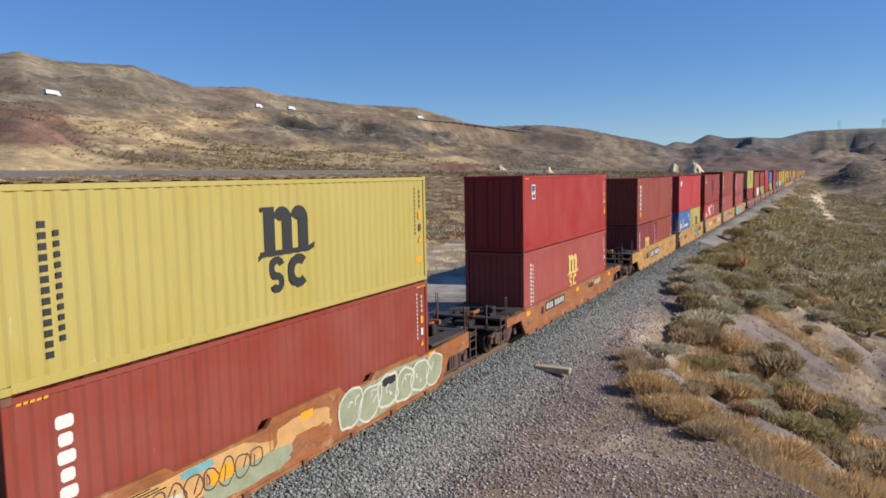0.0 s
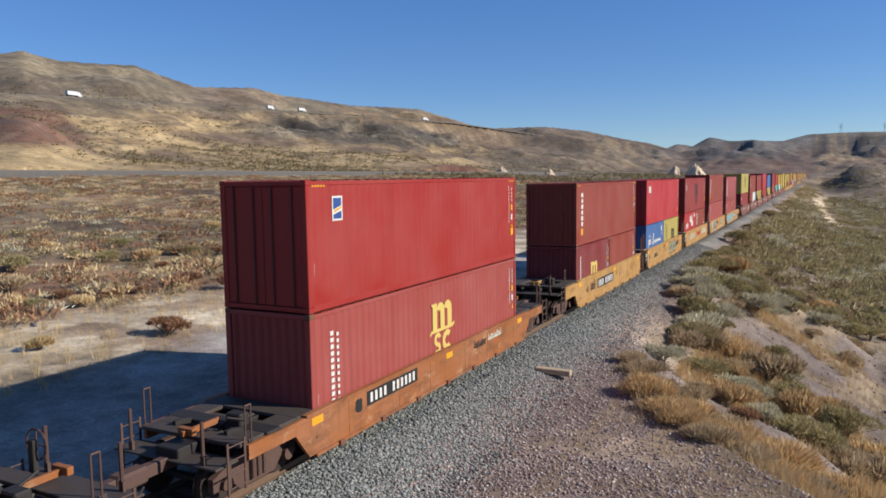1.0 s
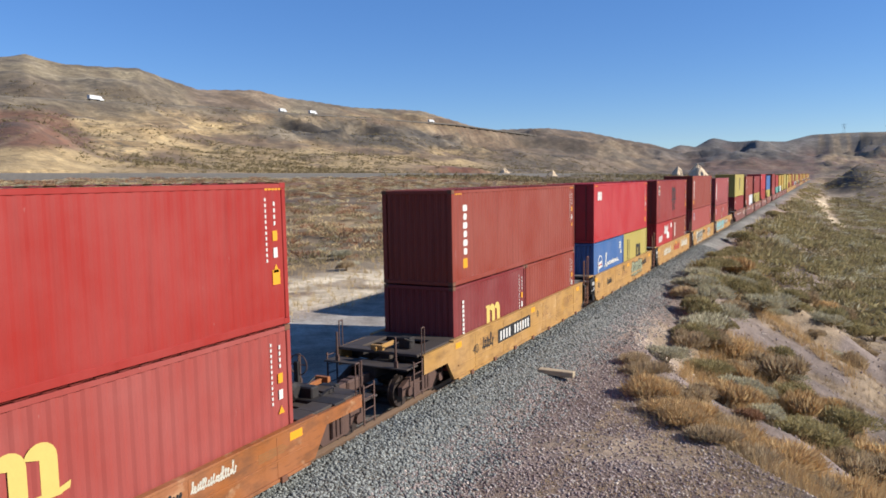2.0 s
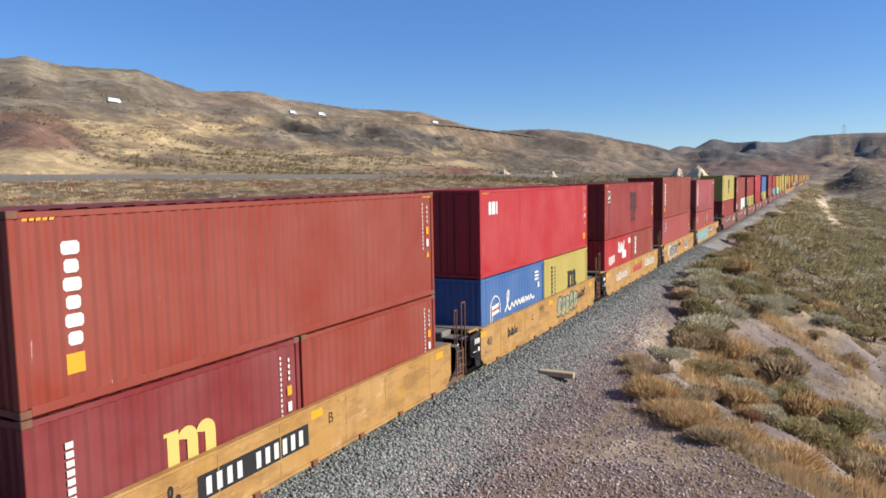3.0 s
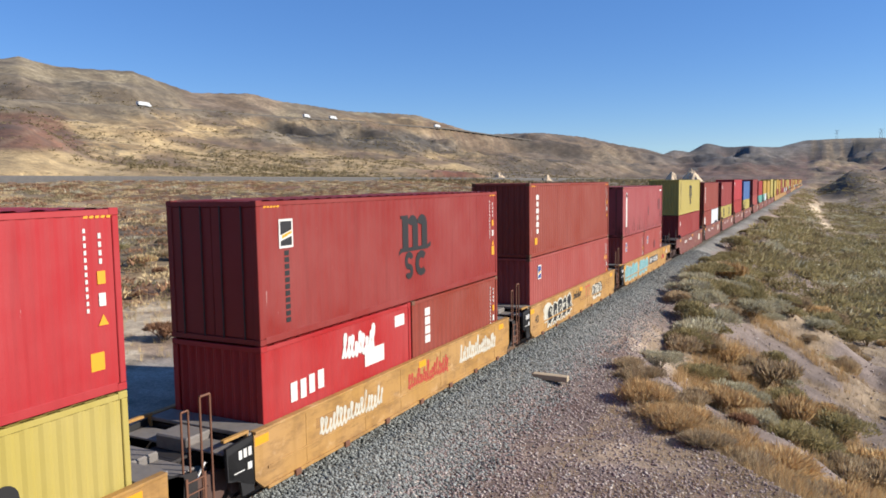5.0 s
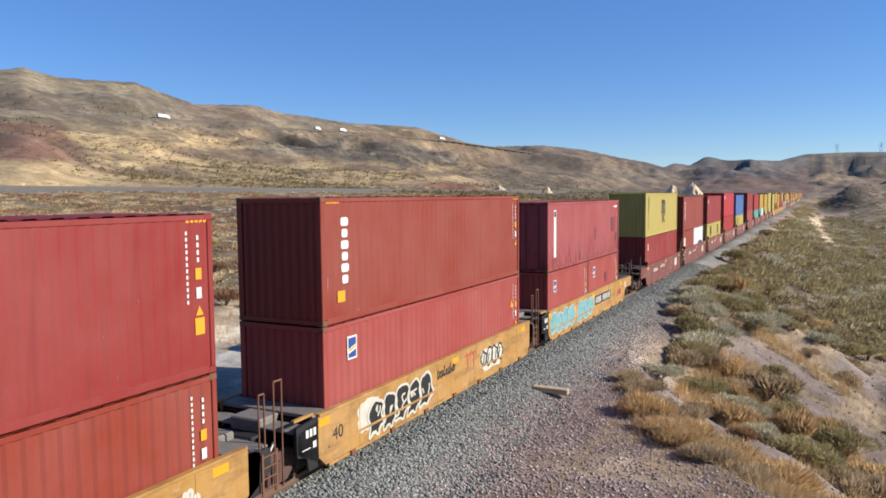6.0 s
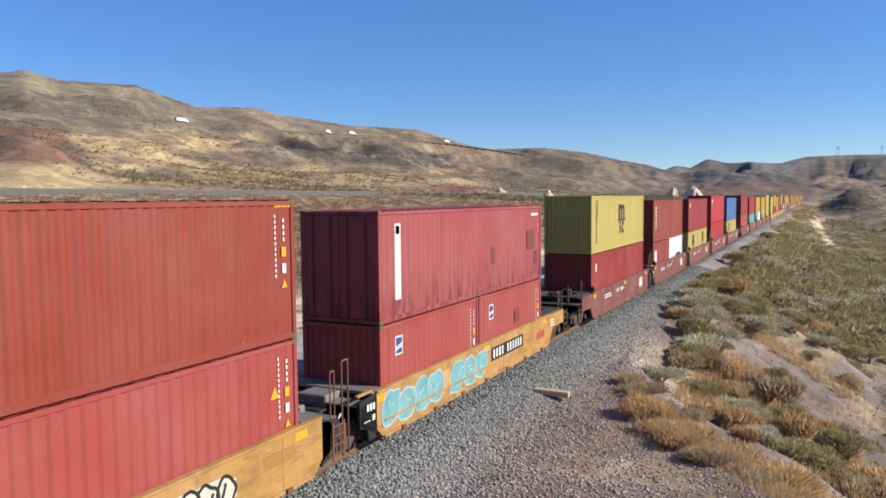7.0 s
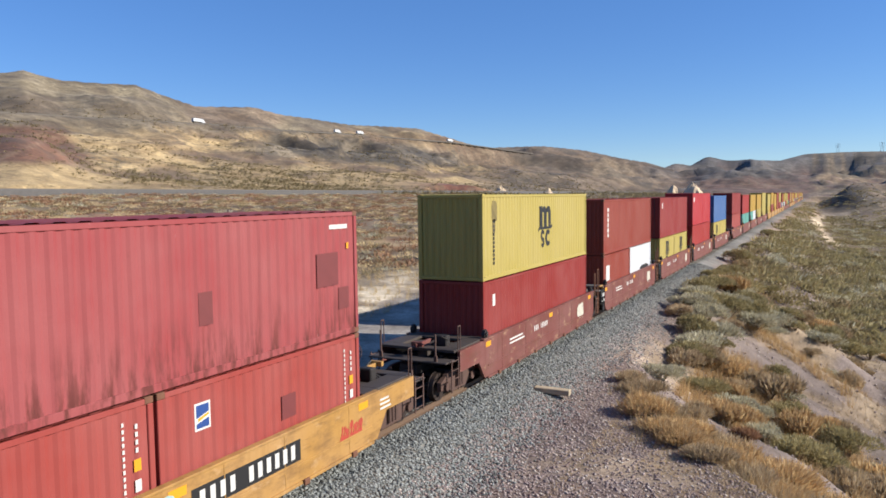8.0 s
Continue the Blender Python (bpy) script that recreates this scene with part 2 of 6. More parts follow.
def plain_left(u):
    """Height of the valley floor u metres to the left of the track."""
    return np.interp(u, [0, 1.75, 3.4, 8, 14, 26, 40, 155, 164, 176, 182, 230, 400, 900, 4000],
                     [-0.185, -0.19, -0.75, -0.8, -0.72, -0.45, 0.3, 7.5, 7.9, 8.6, 8.6, 9.8, 13, 22, 60])


def bench(y):
    """The edge of the level strip on the near side of the track."""
    return 3.9 + np.minimum(18.6 * np.exp(-((y - 4) / 12.95) ** 2), 9.5) + 1.2 * (fbm(y / 9.0, y * 0 + 3.1, 3, 71) - 0.5) * 2


def crags(az, el):
    """How far a place on the hillside lies in its belt of gullied crags, dark with shade."""
    top = np.interp(az, [24, 27, 31, 35, 40, 43], [3.3, 3.5, 4.2, 4.7, 4.6, 4.2])
    foot = np.interp(az, [24, 27, 31, 35, 40, 43], [2.4, 2.5, 2.75, 3.0, 3.4, 3.7])
    return smooth(23, 27, az) * (1 - smooth(39, 43.5, az)) * smooth(foot - 0.35, foot + 0.15, el) * (1 - smooth(top - 0.15, top + 0.3, el))


def red_hill(az, el):
    """The red-brown hill in front of the heights."""
    return smooth(52.2, 53.4, az - (el - 3.4) * 0.8) * smooth(2.5, 3.0, el) * (1 - smooth(4.9, 5.4, el))


def height(x, y):
    dx, dy = x - EYE.x, y - EYE.y
    r = np.hypot(dx, dy) + 1e-6
    az = np.degrees(np.arctan2(-dx, dy))
    u = -x
    left = plain_left(np.maximum(u, 0))
    # the bank: it falls away from the level strip in rills that run straight down
    v = x - bench(y)
    fall = np.maximum(v, 0)
    right = np.interp(np.maximum(x, 0), [0, 1.75, 3.5, 60], [-0.185, -0.19, -0.75, -0.85]) - np.interp(fall, [0, 0.8, 10, 18, 40, 120, 500], [0, 0.45, 6.0, 7.8, 8.6, 8.6, 7.2])
    rill = ridged(x / 22 + 0.35 * fbm(x / 5, y / 5, 2, 12), y / 6.5, 2, 9) - 0.6
    right = right + smooth(0.6, 6.0, fall) * ((fbm(x / 6, y / 6, 4, 5) - 0.5) * 1.3 + 2.1 * rill * (1 - smooth(14, 30, fall)))
    near = np.where(x < 0, left, right)
    near = near + smooth(9, 40, u) * (fbm(x / 14, y / 14, 4, 2) - 0.5) * 1.1 * (1 - smooth(150, 165, u) * (1 - smooth(180, 200, u)))
    # hills
    ec = np.interp(az, [s[0] for s in SKYLINE], [s[1] for s in SKYLINE])
    rc = np.interp(az, [s[0] for s in SKYLINE], [s[2] for s in SKYLINE])
    sa = np.maximum(np.sin(np.radians(np.clip(az, 0.5, 90))), 0.02)
    r2 = np.where(az > 0, np.minimum((LINE_2 + 60) / sa, 1000), 1000) * np.where(abs(az) > 90, 0.7, 1)
    x2 = EYE.x - r2 * np.sin(np.radians(az))
    z2 = np.where(x2 < 0, plain_left(np.maximum(-x2, 0)), -6.5 * smooth(0, 150, x2))
    e2 = np.degrees(np.arctan2(z2 - EYE.z, r2))
    t = (r - r2) / (rc - r2)
    tc = np.clip(t, 0, 1)
    g = 0.72 * tc ** 0.8 + 0.28 * tc ** 2
    warp = (fbm(x / 260, y / 260, 3, 21) - 0.5) * 0.16 * np.sin(np.pi * tc)
    el = e2 + (ec - e2) * np.clip(g + warp, 0, 1)
    hill = EYE.z + r * np.tan(np.radians(el))
    amp = np.minimum(r, rc) * 0.042 * tc ** 0.6 * (1 - 0.96 * smooth(0.8, 0.985, tc))
    hill = hill + amp * (ridged(x / 190, y / 190, 5, 31) - 0.66) * 1.2 + amp * 0.6 * (ridged(x / 70, y / 70, 5, 41) - 0.64)
    hill = hill + 34 * crags(az, el) * (ridged(x / 95 + 0.4 * fbm(x / 60, y / 60, 3, 45), y / 62, 4, 43) - 0.55)
    hill = hill + 15 * np.exp(-(((az - 57) / 3.4) ** 2 + ((r - 385) / 75) ** 2)) * (0.75 + 0.5 * fbm(x / 40, y / 40, 4, 47))
    hill = hill + 7 * np.exp(-(((az - 24) / 4.5) ** 2 + ((r - 520) / 60) ** 2)) * (0.6 + 0.8 * fbm(x / 30, y / 30, 4, 48))
    hill = np.minimum(hill, EYE.z + r * np.tan(np.radians(ec - 0.3 * (1 - tc) + 0.05 * (fbm(x / 30, y / 30, 3, 49) - 0.5))))
    hill = hill - np.maximum(t - 1, 0) * rc * 0.10
    z = np.where(r > r2, hill, near)
    # the highway's bench along the hillside
    on = np.exp(-(((r - np.interp(az, HIGHWAY_AZ, HIGHWAY_R)) / 26) ** 2)) * smooth(12, 20, az) * (1 - smooth(62, 75, az))
    z = z * (1 - on) + on * (EYE.z + r * np.tan(np.radians(np.interp(az, HIGHWAY_AZ, HIGHWAY_EL))))
    # a low dark knoll beside the line, far off, and its flank
    knoll = np.exp(-(((x - 37) / 20) ** 2 + ((y - 560) / 60) ** 2)) + 0.85 * np.exp(-(((x - 88) / 45) ** 2 + ((y - 640) / 70) ** 2))
    z = z + 17.5 * knoll * (0.62 + 0.8 * fbm(x / 18, y / 18, 4, 51))
    # the formation of the line stays level, in a shallow cutting
    bed = 1 - (1 - smooth(5, 14, abs(x))) * (1 - smooth(930, 1040, y))
    z = np.where(r > 300, z * bed + (1 - bed) * np.minimum(z, -0.6), z)
    return z


def growth(x, y):
    """Clumps of growth on the bank, 0 to 1, drawn out down the slope."""
    return smooth(0.43, 0.5, fbm(x / 7.65, y / 4.5, 3, 91))


def ground_at(x, y):
    return float(height(np.array([float(x)]), np.array([float(y)]))[0])


def blend(a, b, k):
    return a + (np.array(b)[None, :] - a) * np.clip(k, 0, 1)[:, None]


def trail_x(y):
    """Where the pale dirt track in the low ground runs."""
    return 15.2 - 3.6 * smooth(190, 300, y) + 5 * smooth(330, 470, y)


def on_trail(x, y):
    return (1 - smooth(1.3, 2.2, abs(x - trail_x(y)))) * (y > 195) * (y < 480) + (1 - smooth(9, 16, abs(y - 480))) * (x > 15) * (x < 30)


def soil(x, y, z):
    """Colours of the ground: ballast, gravel, sand, scrub soil, straw, red earth and rock, with shade painted on the
    crags.
    """
    n1, n2, n3 = fbm(x / 7, y / 7, 5, 61), fbm(x / 60, y / 45, 5, 62), fbm(x / 2.2, y / 2.2, 4, 63)
    n4, n6 = fbm(x / 240, y / 160, 5, 64), fbm(x / 26, y / 26, 5, 70)
    r = np.hypot(x - EYE.x, y)
    az = np.degrees(np.arctan2(-(x - EYE.x), y))
    # the valley floor
    c = np.tile(np.array([0.20, 0.145, 0.088]), (len(x), 1))
    c = blend(c, (0.33, 0.25, 0.135), smooth(0.48, 0.58, n2) * 0.7)                      # straw
    c = blend(c, (0.17, 0.08, 0.05), smooth(0.53, 0.60, fbm(x / 38 + 7, y / 30, 5, 65)) * 0.7)   # red earth
    c = blend(c, (0.105, 0.08, 0.052), smooth(0.48, 0.58, n6) * 0.65)
    beyond = -x > LINE_2 + 10
    el = np.degrees(np.arctan2(z - EYE.z, r))
    e = el + (n2 - 0.5) * 1.6 + (n6 - 0.5) * 0.8
    far = smooth(LINE_2 + 8, LINE_2 + 25, -x + (n1 - 0.5) * 5)
    # gold fields beyond the second line, crossed by belts of brown scrub
    c = blend(c, (0.37, 0.28, 0.145), far * 0.9)
    belt = smooth(0.50, 0.56, fbm(x / 30 + 3, y / 95, 5, 66) + 0.05 * np.sin(e * 5.0))
    c = blend(c, (0.165, 0.115, 0.075), far * belt * smooth(0.9, 1.5, e) * 0.85)
    c = blend(c, (0.20, 0.145, 0.09), far * smooth(2.3, 3.0, e) * (1 - smooth(4.6, 5.0, e)) * 0.75)
    c = blend(c, (0.15, 0.10, 0.07), far * smooth(2.5, 3.1, e) * (1 - smooth(4.4, 5.0, e)) * smooth(0.47, 0.55, n6) * 0.7)
    gold = smooth(3.7, 4.0, e) * (1 - smooth(4.4, 4.7, e)) * smooth(34, 38, az) * (1 - smooth(46, 49, az)) + smooth(44.5, 47, az + (e - 3) * -2) * (1 - smooth(52.4, 54, az - (el - 3.4) * 0.8)) * smooth(2.2, 2.8, e) * (1 - smooth(4.6, 5.1, e))
    c = blend(c, (0.42, 0.315, 0.16), np.clip(gold, 0, 1) * far * 0.9)
    # the heights: grey-olive, with paler slopes and a smooth tan dome
    high = far * smooth(4.7, 5.5, e) * smooth(22, 27, az)
    c = blend(c, (0.165, 0.138, 0.098), high)
    c = blend(c, (0.235, 0.20, 0.132), high * smooth(0.50, 0.57, fbm(x / 110, y / 70, 5, 68)) * 0.8)
    c = blend(c, (0.115, 0.09, 0.065), high * smooth(0.53, 0.60, fbm(x / 45, y / 60, 5, 73)) * 0.75)
    c = blend(c, (0.20, 0.15, 0.105), far * smooth(38, 40, az) * (1 - smooth(45, 47, az)) * smooth(5.4, 5.9, el) * 0.85)
    c = blend(c, (0.15, 0.076, 0.047), red_hill(az + (n6 - 0.5) * 2, el) * far * 0.95)
    c = blend(c, (0.30, 0.20, 0.13), red_hill(az, el) * (1 - smooth(0.04, 0.1, abs(el - 3.9 - (56 - az) * 0.45))) * (az > 55.2) * 0.7)   # a foot track
    # shade on the crags' steep faces, put into the ground colour
    c = blend(c, (0.075, 0.067, 0.056), crags(az, el + (n6 - 0.5) * 0.9) * far * 0.95)
    c = blend(c, (0.27, 0.225, 0.16), crags(az, el) * far * smooth(0.58, 0.64, fbm(x / 14, y / 14, 4, 74)) * 0.6)
    # towards the pass: brown, broken ground, then dark grey mountains
    mid = smooth(26, 21, az) * smooth(430, 640, r) * (x < -14)
    c = blend(c, (0.15, 0.112, 0.08), mid * 0.9)
    c = blend(c, (0.26, 0.205, 0.14), mid * smooth(0.54, 0.60, fbm(x / 60, y / 130, 5, 75)) * 0.75)
    c = blend(c, (0.075, 0.062, 0.05), mid * smooth(0.53, 0.60, fbm(x / 40, y / 60, 5, 76)) * 0.7)
    c = blend(c, (0.16, 0.07, 0.05), np.exp(-(((az - 24) / 4.2) ** 2 + ((r - 500) / 75) ** 2)) * 1.6 * beyond)
    c = blend(c, (0.13, 0.075, 0.06), smooth(12, 6, az) * smooth(700, 1000, r) * 0.9)
    c = blend(c, (0.085, 0.083, 0.085), smooth(14, 7, az) * smooth(1.0, 1.7, e) * smooth(900, 1300, r) * 0.95)
    c = blend(c, (0.15, 0.14, 0.13), smooth(14, 7, az) * smooth(1.0, 1.7, e) * smooth(900, 1300, r) * smooth(0.54, 0.6, fbm(x / 130, y / 200, 5, 77)) * 0.7)
    # the left strip: track, service road, pale sand
    u = -x + (n1 - 0.5) * 5
    side = (x < 0) & (u < 40)
    c = np.where(side[:, None], blend(c, (0.62, 0.55, 0.42), smooth(11.5, 14.5, u) * (1 - smooth(20, 25, u)) * (0.35 + 0.8 * smooth(0.42, 0.56, n3)) * (1 - smooth(450, 700, y))), c)
    near_line = 1 - smooth(850, 980, y)
    c = np.where((x < 0)[:, None], blend(c, (0.36, 0.345, 0.325), (1 - smooth(11, 14, u)) * near_line), c)
    # the second line's ballast
    c = blend(c, (0.145, 0.14, 0.135), smooth(163, 165, -x) * (1 - smooth(174, 177, -x)) * (r < 1500))
    # the near side: purple gravel, then pale dust and slope soil
    v = x - bench(y)
    right = (x >= 0)
    slope = blend(c, (0.20, 0.165, 0.15), smooth(-2.0, 1.5, v) * 0.95 * (1 - smooth(120, 220, r)))
    slope = blend(slope, (0.26, 0.20, 0.125), growth(x, y) * smooth(-1.5, 1, v) * 0.75)
    slope = blend(slope, (0.16, 0.125, 0.115), smooth(0.52, 0.62, n1) * smooth(0, 2, v) * (1 - growth(x, y)) * 0.7)
    slope = blend(slope, (0.125, 0.10, 0.060), smooth(8, 16, v) * (0.5 + 0.4 * growth(x, y)) * (1 - smooth(500, 800, r)))
    slope = blend(slope, (0.115, 0.092, 0.055), smooth(0.5, 0.6, n6) * smooth(8, 16, v) * 0.7)
    slope = blend(slope, (0.29, 0.24, 0.195), smooth(0.58, 0.66, fbm(x / 1.6, y / 2.4, 3, 67)) * smooth(-2.4, -0.6, v) * (1 - smooth(2.0, 4.5, v)) * (r < 70) * 0.7)
    slope = blend(slope, (0.29, 0.24, 0.195), np.exp(-(((x - 5.9) / 0.8) ** 2 + ((y - 33) / 3.0) ** 2)) * 0.45)
    slope = blend(slope, (0.46, 0.38, 0.27), on_trail(x, y) * 0.95)
    c = np.where(right[:, None], slope, c)
    c = blend(c, (0.065, 0.052, 0.042), np.exp(-(((x - 37) / 26) ** 2 + ((y - 550) / 70) ** 2)) * 1.3 + np.exp(-(((x - 88) / 50) ** 2 + ((y - 630) / 80) ** 2)))
    c = blend(c, (0.22, 0.165, 0.115), np.exp(-(((x - 45) / 40) ** 2 + ((y - 560) / 70) ** 2)) * smooth(0.55, 0.62, fbm(x / 12, y / 30, 4, 78)) * 0.8)
    w = x + (n3 - 0.5) * 1.4
    gravel = blend(np.tile(np.array([0.23, 0.185, 0.165]), (len(x), 1)), (0.17, 0.10, 0.095), smooth(0.5, 0.6, n1) * 0.7)
    gravel = blend(gravel, (0.36, 0.29, 0.21), smooth(0.52, 0.62, fbm(x / 2.6, y / 2.6, 4, 69)) * smooth(3.5, 6, x) * 0.85)
    k = (1 - smooth(-1.6, 0.6, v + (n1 - 0.5) * 5)) * (x > 0) * near_line
    c = c * (1 - k[:, None]) + gravel * k[:, None]
    k = (1 - smooth(2.3, 3.3, abs(w))) * near_line
    c = blend(c, (0.17, 0.17, 0.16), k)
    return np.clip(c * 0.84, 0, 1)


def build_ground():
    azs = np.concatenate([np.arange(-16, 66, 0.22), np.arange(66, 344, 4.0)])
    rs = [2.5]
    while rs[-1] < 4600:
        rs.append(rs[-1] * (1.011 if rs[-1] < 1700 else 1.05))
    rs = np.array(rs)
    A, R = np.meshgrid(np.radians(azs), rs, indexing="ij")
    X, Y = EYE.x - R * np.sin(A), R * np.cos(A)
    x, y = X.ravel(), Y.ravel()
    z = height(x, y)
    n, m = len(azs), len(rs)
    i, j = np.meshgrid(np.arange(n), np.arange(m - 1), indexing="ij")
    i2 = (i + 1) % n
    faces = np.stack([i * m + j, i * m + j + 1, i2 * m + j + 1, i2 * m + j], -1).reshape(-1, 4)
    centre = len(x)
    verts = np.concatenate([np.stack([x, y, z], 1), [[EYE.x, 0, float(z[::m].mean())]]])
    fan = [(centre, k * m, ((k + 1) % n) * m) for k in range(n)]
    me = bpy.data.meshes.new("ground")
    me.from_pydata(verts.tolist(), [], faces.tolist() + fan)
    col = me.color_attributes.new("soil", "FLOAT_COLOR", "POINT")
    c = soil(verts[:, 0], verts[:, 1], verts[:, 2])
    col.data.foreach_set("color", np.concatenate([c, np.ones((len(c), 1))], 1).astype(np.float32).ravel())
    me.shade_smooth()
    return me


def ground_material():
    m = Mat("desert_ground", 0.95)
    a = m.node("ShaderNodeVertexColor")
    a.layer_name = "soil"
    at = m.place()
    fine, mid, wide = m.noise(9.0, at, 6.0, 0.75), m.noise(0.9, at, 5.0, 0.7), m.noise(0.09, at, 6.0, 0.7)
    def vary(base, fac, lo, hi, dark, light):
        return m.mix(m.ramp(fac, lo, hi), m.mix(1.0, base, dark, "MULTIPLY"), m.mix(1.0, base, light, "MULTIPLY"))
    col = vary(a.outputs[0], fine, 0.3, 0.7, (0.62, 0.60, 0.58, 1), (1.5, 1.48, 1.45, 1))
    col = vary(col, mid, 0.35, 0.65, (0.72, 0.69, 0.66, 1), (1.3, 1.29, 1.27, 1))
    col = vary(col, wide, 0.38, 0.62, (0.74, 0.71, 0.68, 1), (1.25, 1.24, 1.22, 1))
    col = vary(col, m.noise(0.022, at, 6.0, 0.72), 0.40, 0.60, (0.70, 0.65, 0.60, 1), (1.27, 1.26, 1.23, 1))
    # low scrub cover, too far off to be built plant by plant
    far = m.node("ShaderNodeVectorMath")
    far.operation = "LENGTH"
    m.link(at, far.inputs[0])
    away = m.ramp(far.outputs["Value"], 180, 420, 0.0, 1.0)
    cells = m.node("ShaderNodeTexVoronoi", Scale=1.0)
    m.link(m.place((0.16, 0.16, 0.62)), cells.inputs["Vector"])
    dots = m.ramp(cells.outputs["Distance"], 0.30, 0.46, 1.0, 0.0)
    cover = m.math("MULTIPLY", m.math("MULTIPLY", dots, m.ramp(m.noise(1.0, m.place((0.012, 0.012, 0.05)), 5.0, 0.65), 0.44, 0.58, 0.1, 1.0)), away)
    col = m.mix(m.math("MULTIPLY", cover, 0.75), col, (0.075, 0.063, 0.043, 1))
    away = m.math("MULTIPLY", away, m.ramp(far.outputs["Value"], 1150, 1700, 1.0, 0.25))
    patches = m.noise(1.0, m.place((0.028, 0.028, 0.13)), 9.0, 0.74)
    col = m.mix(m.math("MULTIPLY", m.ramp(patches, 0.54, 0.61, 0.0, 0.6), away), col, (0.082, 0.064, 0.046, 1))
    col = m.mix(m.math("MULTIPLY", m.ramp(patches, 0.47, 0.38, 0.0, 0.22), away), col, (0.33, 0.26, 0.155, 1))
    m.bump(m.math("ADD", m.math("MULTIPLY", fine, 0.25), mid), 0.6, 0.12)
    return m.colour(col)


GROUND = build_ground()
GROUND.materials.append(ground_material())
tagged(new("ground", GROUND), "dry desert ground with gravel, sand and scrub soil, rising to bare hills", "ground", kind="structure")


# ---- containers ----
W = 2.438
RIB = 0.2785


def corrugated(bm, x, y0, y1, z0, z1, side, depth=0.022, pitch=RIB):
    """An upright sheet with trapezoid ribs; side is the way that it faces along x."""
    n = max(1, round((y1 - y0) / pitch))
    p = (y1 - y0) / n
    ys, xs = [], []
    for k in range(n):
        for f, d in ((0.0, 1), (0.24, 0), (0.5, 0), (0.74, 1)):
            ys.append(y0 + (k + f) * p)
            xs.append(x - side * depth * d)
    ys.append(y1)
    xs.append(x - side * depth)
    lo = [bm.verts.new((a, b, z0)) for a, b in zip(xs, ys)]
    hi = [bm.verts.new((a, b, z1)) for a, b in zip(xs, ys)]
    for k in range(len(lo) - 1):
        q = (lo[k], lo[k + 1], hi[k + 1], hi[k])
        bm.faces.new(q if side > 0 else q[::-1])


def end_sheet(bm, y, x0, x1, z0, z1, side, pitch=RIB):
    tmp = bmesh.new()
    corrugated(tmp, 0, x0, x1, z0, z1, 1, 0.045, pitch)
    for f in tmp.faces:
        vs = [bm.verts.new((v.co.y, y + side * v.co.x, v.co.z)) for v in f.verts]
        bm.faces.new(vs if side < 0 else vs[::-1])
    tmp.free()


def roof_sheet(bm, x0, x1, y0, y1, z):
    n = max(1, round((y1 - y0) / 0.42))
    p = (y1 - y0) / n
    rows = []
    for k in range(n):
        rows += [(y0 + (k + f) * p, z - d) for f, d in ((0.0, 0.02), (0.12, 0), (0.5, 0), (0.62, 0.02))]
    rows.append((y1, z - 0.02))
    a = [bm.verts.new((x0, y, h)) for y, h in rows]
    b = [bm.verts.new((x1, y, h)) for y, h in rows]
    for k in range(len(rows) - 1):
        bm.faces.new((a[k], b[k], b[k + 1], a[k + 1]))


FLAT = ("crimson", "red", "maroon", "scarlet")     # liveries on boxes with shallow ribs


